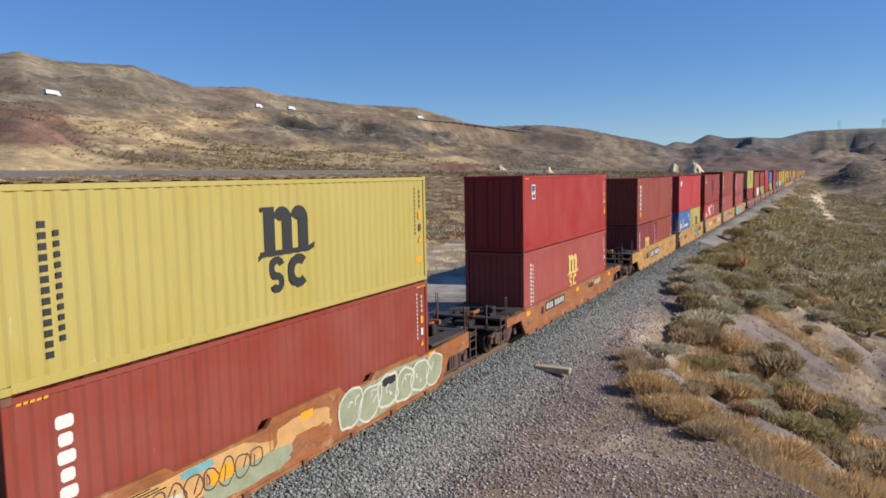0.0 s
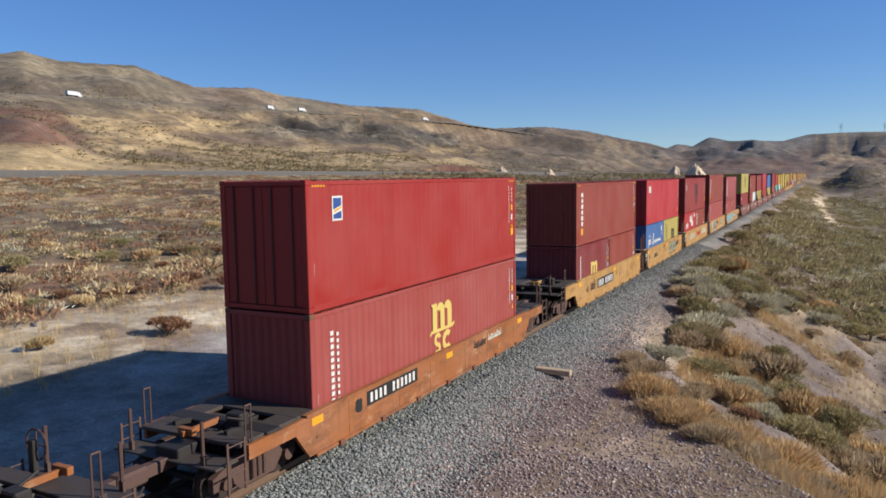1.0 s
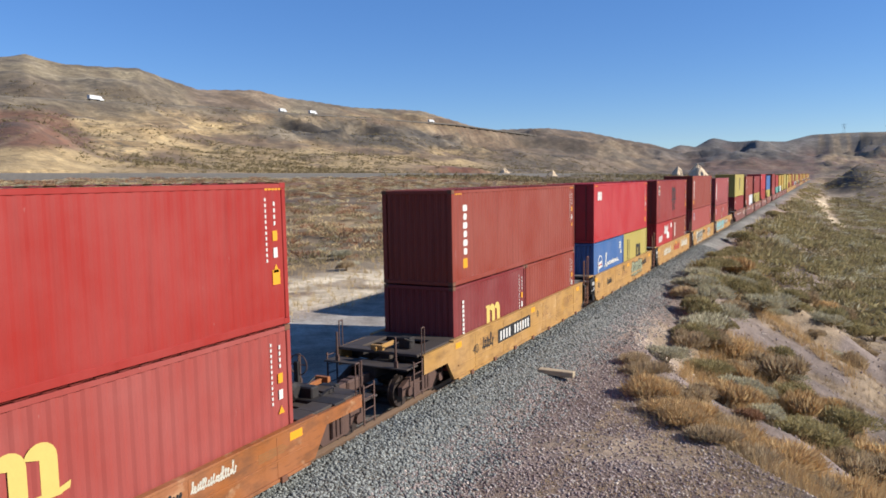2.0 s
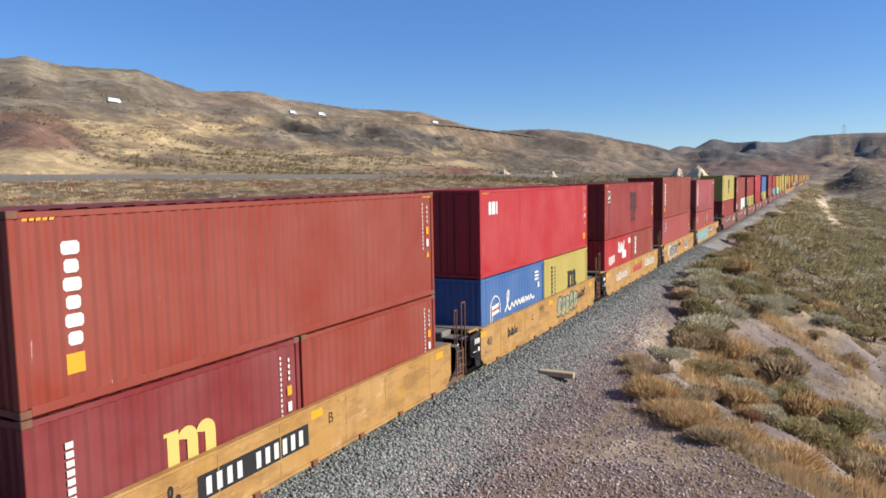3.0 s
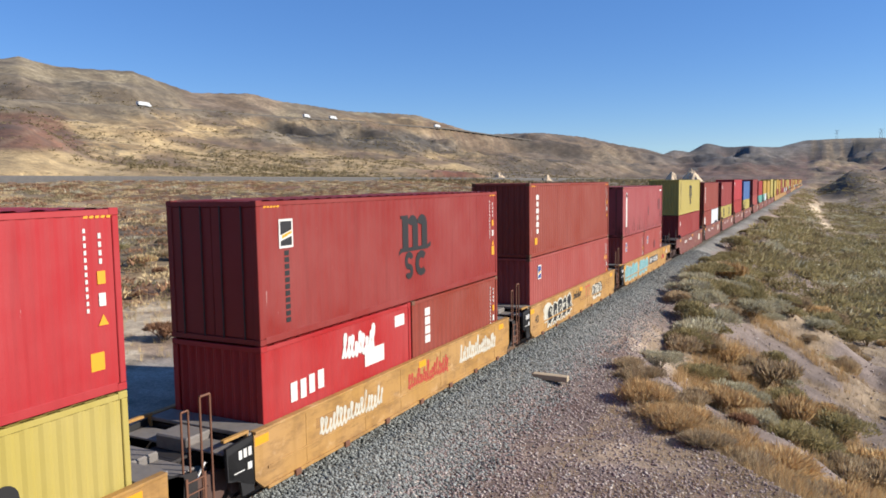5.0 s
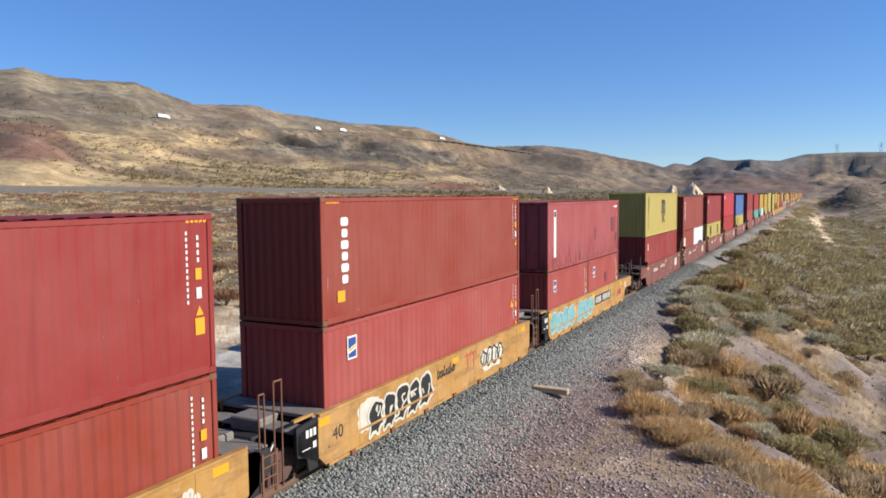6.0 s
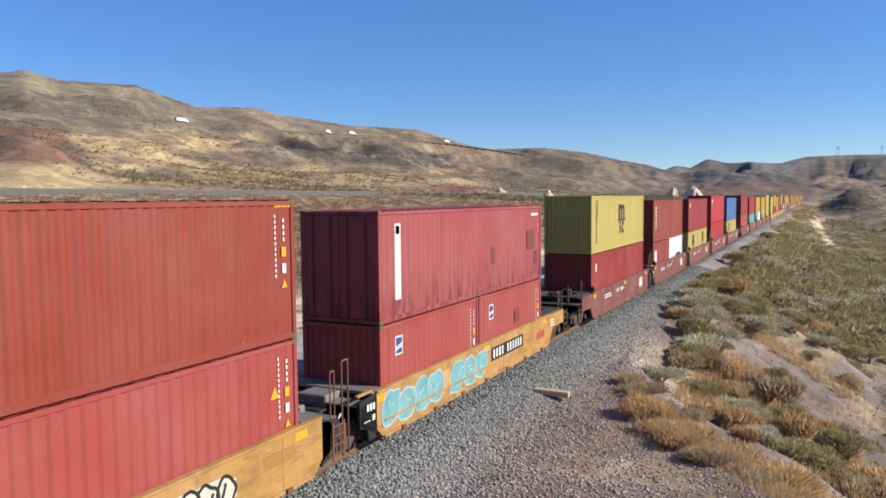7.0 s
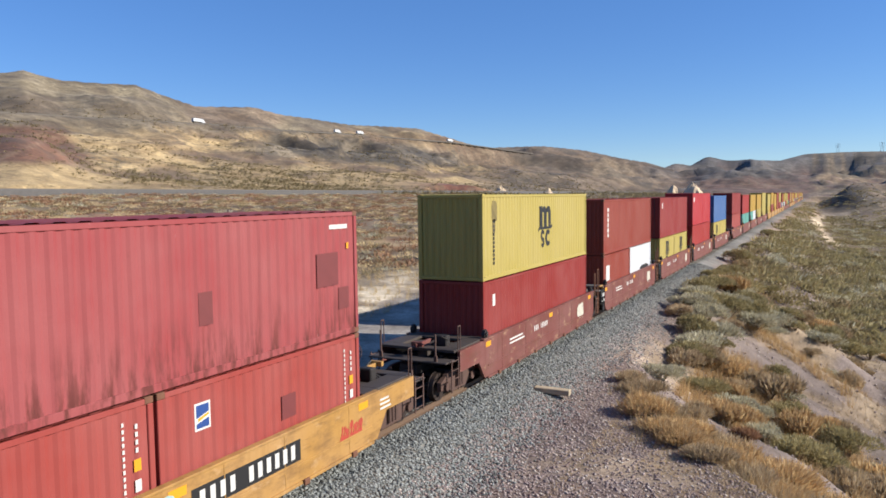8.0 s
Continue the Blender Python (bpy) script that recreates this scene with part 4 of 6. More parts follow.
def coupled_end(car, s, m, top):
    """A car's end over its own truck: open deck, uprights, brake gear and coupler. s: +1 rear, -1 front."""
    def at(x, y, z):
        return pose(x, s * y, z, 0, 0, 0 if s > 0 else 180)

    def deck(bm):
        box(bm, -1.3, 1.3, 6.15, 6.75, -0.05, 0.03, 0.01)
        box(bm, -1.3, -0.75, 6.75, 8.1, -0.05, 0.03, 0.01)
        box(bm, 0.75, 1.3, 6.75, 8.1, -0.05, 0.03, 0.01)
        box(bm, -1.3, 1.3, 8.1, 8.5, -0.05, 0.03, 0.01)
        box(bm, -0.18, 0.18, 6.75, 8.1, -0.35, -0.02, 0.02)
        for y in (7.05, 7.5):
            slab(bm, [[(y, -0.2), (y + 0.3, -0.2), (y + 0.3, -0.04), (y, -0.04)]], -0.75, 0.75)
    part("deck", "coupled_deck", deck, GRATE, car, at(0, 0, top - 0.05))
    part("walkway", "end_walkway", lambda bm: box(bm, -1.35, 1.35, 0, 0.6, 0, 0.045, 0.012), GRATE, car, at(0, 8.55, top - 0.32))
    part("bolster_beam", "bolster_beam", lambda bm: (box(bm, -1.38, 1.38, -0.22, 0.22, 0.98, 1.2, 0.02), box(bm, -0.3, 0.3, -0.8, 1.5, 0.82, 1.12, 0.02)), DARK, car, at(0, 7.55, 0))
    for q in (-1, 1):
        part("brace", "end_brace", lambda bm: slab(bm, [[(6.7, 0.95), (6.9, 0.95), (8.2, 1.2), (8.2, 1.28), (8.0, 1.28)]], -0.04, 0.04), DARK, car, at(q * 0.7, 0, 0))
        part("handrail", "coupled_handrail", lambda bm: grab(bm, 0.16, 0.8), IRON, car, at(q * 1.36, 8.2, top - 0.1))
        part("handrail", "coupled_post", lambda bm: (tube(bm, (0, 0, 0), (0, 0, 0.85), 0.035, 6), box(bm, -0.05, 0.05, -0.03, 0.03, 0, 0.2)), IRON, car, at(q * 0.95, 9.05, top - 0.3))
        part("step_ladder", "step_ladder", lambda bm: ladder(bm, 0.45, 1.0, 4), IRON, car, at(q * 1.41, 8.45, 0.35))
    if s > 0:
        part("air_reservoir", "air_reservoir", lambda bm: (tube(bm, (-0.55, 0, 0), (0.45, 0, 0), 0.22, 14), tube(bm, (-0.62, 0, 0), (-0.55, 0, 0), 0.14, 12, 0.22), tube(bm, (0.45, 0, 0), (0.52, 0, 0), 0.22, 12, 0.14)), DARK, car, at(-0.2, 7.35 if s > 0 else 7.15, top + 0.14))
    part("brake_valve", "brake_valve", lambda bm: (box(bm, -0.2, 0.2, -0.14, 0.14, 0, 0.34, 0.03), tube(bm, (0.1, 0.1, 0.2), (0.5, 0.3, -0.1), 0.025, 6), tube(bm, (-0.2, 0, 0.2), (-0.2, 0.5, 0.4), 0.025, 6)), DARK, car, at(0.45, 7.6, top - 0.1))
    part("brake_lever", "brake_lever", lambda bm: (box(bm, -0.04, 0.04, -0.5, 0.5, 0, 0.12, 0.01), box(bm, -0.2, 0.2, 0.3, 0.42, 0.02, 0.16, 0.01)), m, car, at(0.1, 8.25, top + 0.02))

    def hand_wheel(bm):
        for k in range(14):
            a, b = k * math.tau / 14, (k + 1) * math.tau / 14
            tube(bm, (0.27 * math.cos(a), 0, 0.27 * math.sin(a)), (0.27 * math.cos(b), 0, 0.27 * math.sin(b)), 0.016, 5)
        for k in range(4):
            a = k * math.pi / 2
            tube(bm, (0, 0, 0), (0.27 * math.cos(a), 0, 0.27 * math.sin(a)), 0.014, 5)
    if s > 0:
        part("brake_wheel", "brake_wheel", hand_wheel, IRON, car, at(-0.75 * s, 8.75, top + 0.35))
        part("wheel_post", "wheel_post", lambda bm: box(bm, -0.07, 0.07, -0.05, 0.05, -0.35, 0.45, 0.01), DARK, car, at(-0.75 * s, 8.68, top))
    part("coupler", "coupler", lambda bm: (box(bm, -0.1, 0.1, 7.4, 9.65, -0.12, 0.12, 0.02), box(bm, -0.17, 0.17, 9.6, 9.98, -0.16, 0.16, 0.05)), IRON, car, at(0, 0, 0.84))
    part("air_hose", "air_hose", lambda bm: [tube(bm, (0.35, 9.0 + k * 0.16, 0.75 - 0.35 * math.sin(k / 6 * math.pi)), (0.35, 9.0 + (k + 1) * 0.16, 0.75 - 0.35 * math.sin((k + 1) / 6 * math.pi)), 0.028, 6) for k in range(6)], RUBBER, car, at(0, 0, 0))
    build_truck(car, s * 7.75)


def joint_end(car, s, m, top, with_truck):
    """A car's end at a shared truck."""
    def at(x, y, z):
        return pose(x, s * y, z, 0, 0, 0 if s > 0 else 180)
    part("deck", "joint_deck", lambda bm: (box(bm, -1.36, 1.36, 6.12, 6.7, -0.05, 0.03, 0.01), box(bm, -0.42, 0.42, 6.7, 7.35, -0.3, 0.0, 0.03)), SUNLIT_DECK, car, at(0, 0, top - 0.06))
    part("walkway", "joint_walkway", lambda bm: box(bm, -1.3, 1.3, 6.78, 7.34, -0.02, 0.025, 0.01), SUNLIT_DECK, car, at(0, 0, top - 0.24))
    part("end_frame", "joint_frame", lambda bm: (box(bm, -1.34, 1.34, 6.55, 6.66, 0.55, 1.3, 0.02), box(bm, -0.5, 0.5, 6.6, 7.7, 0.84, 1.12, 0.03), slab(bm, [[(6.62, 0.4), (7.3, 0.75), (7.3, 1.2), (6.62, 1.3)]], 1.3, 1.4), slab(bm, [[(6.62, 0.4), (7.3, 0.75), (7.3, 1.2), (6.62, 1.3)]], -1.4, -1.3)), DARK, car, at(0, 0, 0))
    for q in (-1, 1) if s > 0 else ():
        part("handrail", "joint_handrail", lambda bm: grab(bm, 0.16, 1.6, 0.02), RUSTY, car, at(q * 1.36, 7.02, 0.72))
        part("handrail", "joint_handrail_wide", lambda bm: grab(bm, 0.24, 2.2, 0.022), RUSTY, car, at(q * 1.4, 7.42, 0.3))
        part("step_ladder", "joint_steps", lambda bm: ladder(bm, 0.42, 0.85, 4), RUSTY, car, at(q * 1.42, 7.03, 0.3))
        part("end_plate", "end_plate", lambda bm: slab(bm, [[(6.62, 0.3), (6.94, 0.42), (7.0, 1.2), (6.62, 1.38)]], -0.03, 0.03), BLACK, car, at(q * 1.37, 0, 0), "dark end plate of the sill")
    part("air_hose", "joint_hose", lambda bm: [tube(bm, (1.1, 6.7 + k * 0.18, 1.15 - 0.4 * math.sin(k / 6 * math.pi)), (1.1, 6.7 + (k + 1) * 0.18, 1.15 - 0.4 * math.sin((k + 1) / 6 * math.pi)), 0.024, 6) for k in range(6)], WHITE, car, at(0, 0, 0))
    for q in (-1, 1) if s < 0 else ():
        end = part("end_plate", "leading_plate", lambda bm: slab(bm, [[(6.63, 0.3), (6.95, 0.3), (7.0, 0.62), (7.32, 0.7), (7.34, 1.34), (6.63, 1.4)]], -0.03, 0.03), BLACK, car, at(q * 1.37, 0, 0), "black end plate with white marks")
        bar = part("step_bracket", "step_bracket", lambda bm: (box(bm, -0.05, 0.05, -0.34, 0.34, 0, 0.06, 0.01), box(bm, -0.05, 0.05, -0.34, -0.28, -0.22, 0.0, 0.01)), PAINTS["car_yellow"], car, at(q * 1.3, 7.0, top - 0.02))
        if q > 0 and len(CARS) < 9:
            for k in range(3):
                part("plate_mark", "plate_mark", lambda bm: slab(bm, [rect(-0.045, 0.045, -0.085, 0.085)], 0, 0.004), WHITE, end, pose(-0.031, 6.72 + k * 0.13, 1.12, 0, 0, 180))
            part("plate_mark", "plate_tag", lambda bm: slab(bm, [rect(-0.06, 0.06, -0.07, 0.07)], 0, 0.004), WHITE, end, pose(-0.031, 6.73, 0.84, 0, 0, 180))
            part("plate_mark", "plate_line", lambda bm: slab(bm, [rect(-0.14, 0.14, -0.012, 0.012)], 0, 0.004), WHITE, end, pose(-0.031, 7.02, 0.8, 0, 0, 180))
    if with_truck:
        build_truck(car, s * 7.77)


CARS = []
LOADS = []


def build_car(s0, colour, top, first, last, label, notches=False, extras=()):
    """One well car; s0 is where the front end of its 40-foot slot stands at the start."""
    y = s0 + 6.095
    car = thing("well_car", pose(0, y, 0), label, "freight car", "cars of the train")
    m = PAINTS[colour]
    key = f"{top}_{first}_{last}_{notches}"
    for q in (-1, 1):
        def web(bm):
            slab(bm, [sill_outline(top, first, last, notches)], -0.045, 0.045)
        sill = part("side_sill", "side_sill_" + key, web, m, car, pose(q * (SILL - 0.05), 0, 0))
        part("bottom_flange", "bottom_flange", lambda bm: box(bm, -0.09, 0.09, -6.3, 6.3, 0.2, 0.27, 0.01), m, sill)
        if not notches:
            part("top_flange", f"top_flange_{key}", lambda bm: box(bm, -0.08, 0.08, -6.6, 6.6, top - 0.065, top - 0.01, 0.01), m, sill)
        if not notches:
            part("rub_rail", "rub_rail", lambda bm: box(bm, 0.0, 0.022, -6.25, 6.25, 0.60, 0.66, 0.006), m, sill, pose(0.045 if q > 0 else -0.067, 0, 0))
        for k in range(6 if q > 0 and len(CARS) < 9 else 0):
            part("weld_seam", f"weld_seam_{top}", lambda bm: box(bm, 0, 0.007, -0.012, 0.012, 0.28, top - 0.1), m, sill, pose(0.044, -5.0 + k * 2.0 + 0.3 * (k % 2), 0))
        for k in range(7 if q > 0 and len(CARS) < 14 else 0):
            part("bracket", "sill_bracket", lambda bm: box(bm, 0, 0.05, -0.09, 0.09, 0.17, 0.3, 0.01), RUSTY, sill, pose(0.09 * q - (0.05 if q < 0 else 0), -5.4 + k * 1.8, 0))
    part("well_floor", "well_floor", lambda bm: ([box(bm, -1.36, 1.36, y - 0.25, y + 0.25, 0.2, 0.33, 0.01) for y in (-5.7, -3.2, -0.4, 0.4, 3.2, 5.7)], box(bm, -1.36, -1.1, -6.2, 6.2, 0.22, 0.32), box(bm, 1.1, 1.36, -6.2, 6.2, 0.22, 0.32)), DARK, car)
    for s in (-1, 1) if colour == "car_brown" else ():
        for q in (-1, 1):
            part("guide", "container_guide", lambda bm: (slab(bm, [[(-0.12, -0.2), (0.14, -0.2), (0.14, 0.16), (0.05, 0.26), (-0.06, 0.24), (-0.12, 0.1)]], -0.05, 0.05), tube(bm, (-0.09, 0.02, 0.1), (0.09, 0.02, 0.1), 0.09, 8)), DARK, car, pose(q * 1.34, s * 6.3, top))
    for s, kind in ((-1, first), (1, last)):
        if kind == "coupler":
            coupled_end(car, s, m, top)
        else:
            joint_end(car, s, m, top, s < 0)
    side = SILL - 0.004
    for y0 in (-6.2 if first == "coupler" else -6.4, 0.2, 5.9):
        part("reflector", "reflector", lambda bm: slab(bm, [rect(-0.2, 0.2, -0.085, 0.085)], 0, 0.004), AMBER, car, pose(side, y0 + (0.0), top - 0.22), "yellow reflector strip")
    for e in extras:
        e(car, 0, 0)
    CARS.append(car)
    return car


def plate(y, z, dark_w, n, letter_h=0.22, bars=WHITE, back=BLACK):
    """A car's running number: plain bars on a dark field."""
    def put(c, length, tall):
        if back:
            p = part("number_field", f"number_field_{dark_w}_{letter_h}", lambda bm: slab(bm, [rect(-dark_w / 2, dark_w / 2, -letter_h * 0.75, letter_h * 0.75)], 0, 0.003), back, c, pose(SILL - 0.004, y, z), "black field of the running number")
        step = dark_w / (n + 1)
        for k in range(n):
            if k != n // 2 - 1:
                part("number_bar", f"number_bar_{step:.3f}_{letter_h}", lambda bm: slab(bm, [rect(-step * 0.25, step * 0.25, -letter_h / 2, letter_h / 2)], 0, 0.003), bars, c, pose(SILL + (0.0 if back else -0.004), y - dark_w / 2 + step * (k + 1), z))
    return put


def lines(y, z, w, n, h=0.022, material=None):
    """Small lines of stencilled data."""
    def put(c, length, tall):
        ob = part("data_line", f"data_lines_{w}_{n}_{h}", lambda bm: slab(bm, [rect(-w / 2, w / 2 * (0.6 + 0.4 * ((k * 7) % 5) / 4), -k * h * 2.2, -k * h * 2.2 + h) for k in range(n)], 0, 0.003), material or DIM, c, pose(SILL - 0.004, y, z))
        tagged(ob, kind="stuff")
    return put


def word(text, y, z, size, material, font_key):
    """Readable stencilled characters on a sill, in the built-in font."""
    def put(c, length, tall):
        def letters(bm):
            cu = bpy.data.curves.new("stencil", "FONT")
            cu.body, cu.size, cu.extrude = text, size, 0.002
            ob = bpy.data.objects.new("stencil", cu)
            scene.collection.objects.link(ob)
            me = ob.evaluated_get(bpy.context.evaluated_depsgraph_get()).to_mesh()
            bm.from_mesh(me)
            bmesh.ops.transform(bm, matrix=Matrix(((0, 0, 1, 0), (1, 0, 0, 0), (0, 1, 0, 0), (0, 0, 0, 1))), verts=bm.verts)
            ob.to_mesh_clear()
            bpy.data.objects.remove(ob)
            bpy.data.curves.remove(cu)
        part("stencil", "stencil_" + font_key, letters, material, c, pose(SILL - 0.002, y, z))
    return put


HC, STD = 2.896, 2.591


def load(s0, base, level, length, tall, colour, label, marks=(), doors_first=False):
    LOADS.append(build_container(pose(0, s0 + length / 2, base + level), length, tall, colour, label, marks, doors_first))


def stack(s0, base, lower, upper):
    """The containers of one car: one long or two short boxes in the well, one long box on top."""
    if len(lower) == 1:
        colour, label, marks = lower[0][:3]
        load(s0, base, 0.0, 12.19, HC, colour, label, marks)
        level = HC
    else:
        for k, (colour, label, marks) in enumerate(lower):
            load(s0 + k * 6.13, base, 0.0, 6.06, STD, colour, label, marks, doors_first=bool(k))
        level = STD
    if upper:
        colour, label, marks = upper[:3]
        load(s0, base, level + 0.02, 12.19, HC, colour, label, marks, colour in ("crimson", "maroon", "pink", "red"))


FRESH = plain("sprayed_white", srgb(196, 190, 172), 0.6, 0, 3, 0.4)
DIM = plain("faded_stencil_paint", srgb(132, 92, 48), 0.7, 0, 5, 0.3)
side = SILL - 0.004


def name_blocks():
    """Six plain white blocks with cut corners."""
    out = []
    for k in range(6):
        z, w, h, c = -k * 0.268, 0.15 - 0.03 * (k % 2), 0.2, 0.04
        out.append([(-w + c, z - h), (w - c, z - h), (w, z - h + c), (w, z - c), (w - c, z), (-w + c, z), (-w, z - c), (-w, z - h + c)])
    return out


def wordmark(c, length, tall):
    stencil(c, "name_blocks", name_blocks, WHITE, -length / 2 + 0.92, tall - 0.47, "upright row of white blocks")


flag = ticket(WHITE, 1.15, 2.25, 0.4, 0.56, "white sticker with blue and yellow stripes", NAVY)

# the first two cars stand alone, with couplers at both ends
build_car(5.80, "car_orange", 1.42, "coupler", "coupler", "orange-brown well car with a stepped sill, covered in graffiti", True,
          [patch(MINT, 3.9, 0.80, 5.2, 1.0, 1, side), patch(PAINTS["car_orange"], 5.2, 1.14, 0.9, 0.14, 16, side + 0.004), patch(SPRAY_TAN, -3.4, 0.92, 5.0, 0.66, 2, side), patch(PAINTS["buff"], -4.4, 0.66, 1.6, 0.6, 9, side + 0.003), patch(AMBER, -2.3, 0.86, 0.7, 0.3, 3, side + 0.004),
           patch(SPRAY_TAN, 0.1, 0.95, 2.0, 0.6, 4, side), patch(MINT, -1.6, 0.58, 2.6, 0.46, 5, side + 0.0035), throw_up(MINT, FRESH, 3.9, 0.80, 5.0, 0.98, 6, 6, side + 0.004, "grey-green sprayed shapes with white outlines", 0.055),
           scrawl(IRON, -3.0, 0.86, 3.6, 0.6, 7, "brown sprayed outlines", side + 0.006, 0.022), patch(FRESH, -3.5, 0.72, 0.5, 0.42, 8, side + 0.008), patch(AQUA, -2.9, 1.16, 0.8, 0.16, 10, side + 0.004),
           plate(3.4, 1.08, 2.2, 9, 0.17, WHITE, None), patch(BLACK, 3.55, 1.06, 0.7, 0.22, 14, side + 0.006), patch(PAINTS["car_orange"], 0.3, 0.62, 1.4, 0.5, 15, side + 0.002), lines(-4.4, 1.2, 1.6, 3), word("A", 1.75, 0.8, 0.34, BLACK, "a")])
stack(5.80, 0.376, [("brick", "brick-red corrugated container with white blocks of lettering", [wordmark, end_codes(), top_dashes()])],
      ("yellow", "clean yellow corrugated container with a large black emblem", [emblem(BLACK, 0.05, 1.065, 1.27), column(BLACK, 0.78, -0.54, 13, 0.12, 0.1, 0.056), column(BLACK, 1.0, -0.68, 11, 0.085, 0.085, 0.068),
       end_codes(IRON), ticket(AMBER, -0.45, 0.62, 0.3, 0.16)]))
build_car(25.66, "car_orange", 1.21, "coupler", "coupler", "orange-brown well car with a black number field", False,
          [plate(-3.0, 0.90, 2.5, 11, 0.24), scrawl(BLACK, 2.4, 0.88, 0.9, 0.32, 11, "small black tag", side, 0.05, True), scrawl(FRESH, 3.6, 0.92, 1.1, 0.28, 12, "small white tag", side, 0.05, True),
           patch(BLACK, -4.6, 0.85, 0.3, 0.34, 13, side), lines(0.9, 0.95, 1.2, 3), lines(5.2, 0.9, 0.9, 4)])
stack(25.66, 0.355, [("rose", "faded rose corrugated container with a large cream emblem", [emblem(CREAM, 0.2, 0.92, 1.29), column(WHITE, 0.80, -0.5, 13, 0.12, 0.1, 0.056), column(WHITE, 1.02, -0.56, 11, 0.085, 0.085, 0.068), end_codes()])],
      ("crimson", "crimson container with a small blue and yellow sticker", [flag, end_codes(), top_dashes(), ticket(AMBER, -0.36, 1.0, 0.22, 0.3)]))

# five articulated yellow units
tags = [lines(-4.0, 1.1, 1.3, 5), lines(4.6, 1.1, 1.4, 6), lines(1.6, 0.9, 0.7, 3)]
YELLOW = "yellow articulated well car with stencilled data"
build_car(45.425, "car_yellow", 1.46, "coupler", "joint", YELLOW, False, [plate(-1.65, 0.88, 3.1, 11, 0.32), scrawl(BLACK, -4.0, 0.9, 0.9, 0.55, 21, "black tag", side, 0.05, True), word("40", -5.2, 0.72, 0.42, BLACK, "40a"), word("B", 0.6, 0.9, 0.34, BLACK, "b")] + tags)
stack(45.425, 0.358, [("wine", "wine-red short container with a cream emblem", [emblem(CREAM, 0.0, 0.84, 0.80), column(WHITE, 0.7, -0.5, 11, 0.13, 0.1, 0.04), end_codes()]),
                    ("brick", "brick-red short container with worn white markings", [end_codes()])],
      ("brick", "brick-red container with an upright row of white blocks", [wordmark, end_codes(), top_dashes(), ticket(AMBER, 0.9, 0.62, 0.3, 0.3)]))
build_car(60.81, "car_yellow", 1.46, "joint", "joint", YELLOW + " and mint graffiti", False, [word("40", -6.15, 0.78, 0.44, BLACK, "40a"), word("195", -1.2, 1.0, 0.42, BLACK, "195"), word("C", -2.0, 0.9, 0.3, BLACK, "c"), scrawl(BLACK, -3.9, 0.85, 0.9, 0.36, 22, "black tag", side, 0.05, True), throw_up(MINT, BLACK, 2.4, 0.85, 2.7, 0.92, 5, 24, side, "grey-green sprayed shapes with black outlines", 0.045, 0.4), scrawl(BLACK, 4.4, 1.0, 1.1, 0.5, 25, "black tag", side, 0.05, True), lines(-2.4, 1.2, 0.9, 1), lines(-0.6, 0.95, 1.2, 4), lines(5.4, 1.1, 1.0, 6)])
stack(60.81, 0.361, [("blue", "blue short container with white script and a small flag", [swash(WHITE, 0.5, 1.42, 1.0, "large white flowing script mark"), flag_badge(-1.85, 1.36, 1.0), column(WHITE, 5.25, -0.32, 3, 0.42, 0.075, 0.06), ticket(WHITE, -0.6, 1.72, 0.2, 0.2)]),
                    ("yellow", "yellow short container with a black emblem", [emblem(BLACK, 0.65, 0.8, 0.99), column(BLACK, 1.0, -0.35, 9, 0.13, 0.12, 0.045), column(BLACK, 1.35, -0.4, 9, 0.1, 0.1, 0.05)])],
      ("red", "bright red container with white lettering blocks", [column(WHITE, 0.82, -0.42, 1, 0.22, 0.42, 0), column(WHITE, 1.12, -0.42, 1, 0.28, 0.42, 0), column(WHITE, 1.4, -0.42, 1, 0.11, 0.42, 0), end_codes(), top_dashes(), ticket(AMBER, -0.5, 0.55, 0.24, 0.28)]))
build_car(76.166, "car_yellow", 1.46, "joint", "joint", YELLOW + " and pale graffiti", False, [scrawl(FRESH, -3.2, 0.9, 2.6, 0.6, 31, "white tag", side, 0.05, True), scrawl(SPRAY_RED, 0.6, 0.9, 2.4, 0.6, 32, "red tag", side, 0.05, True), scrawl(FRESH, 4.0, 0.9, 2.8, 0.7, 33, "white tag", side, 0.05, True)] + tags)
stack(76.166, 0.381, [("scarlet", "scarlet short container with a white crowned emblem", [column(WHITE, 1.0, 1.65, 1, 0.22, 0.42, 0), column(WHITE, 1.32, 1.65, 1, 0.2, 0.42, 0), column(WHITE, 1.62, 1.68, 1, 0.2, 0.42, 0), column(WHITE, 1.95, 1.7, 1, 0.22, 0.42, 0), column(WHITE, 4.2, 1.75, 1, 0.9, 0.42, 0), scrawl(WHITE, 0.5, 1.95, 1.4, 0.75, 34, "white crowned emblem", None, 0.06, True), ticket(WHITE, -0.6, 2.2, 0.5, 0.3)]),
                    ("brick", "brick-red short container with white blocks", [column(WHITE, 0.9, -0.3, 4, 0.3, 0.22, 0.04), end_codes()])],
      ("maroon", "dark red container with a black emblem", [emblem(BLACK, 0.3, 1.05, 1.30), ticket(WHITE, 0.9, 2.2, 0.45, 0.6, "white sticker", BLACK), column(BLACK, 0.9, -1.05, 11, 0.15, 0.1, 0.04), end_codes(), ticket(AMBER, -0.36, 0.9, 0.22, 0.3), top_dashes()]))
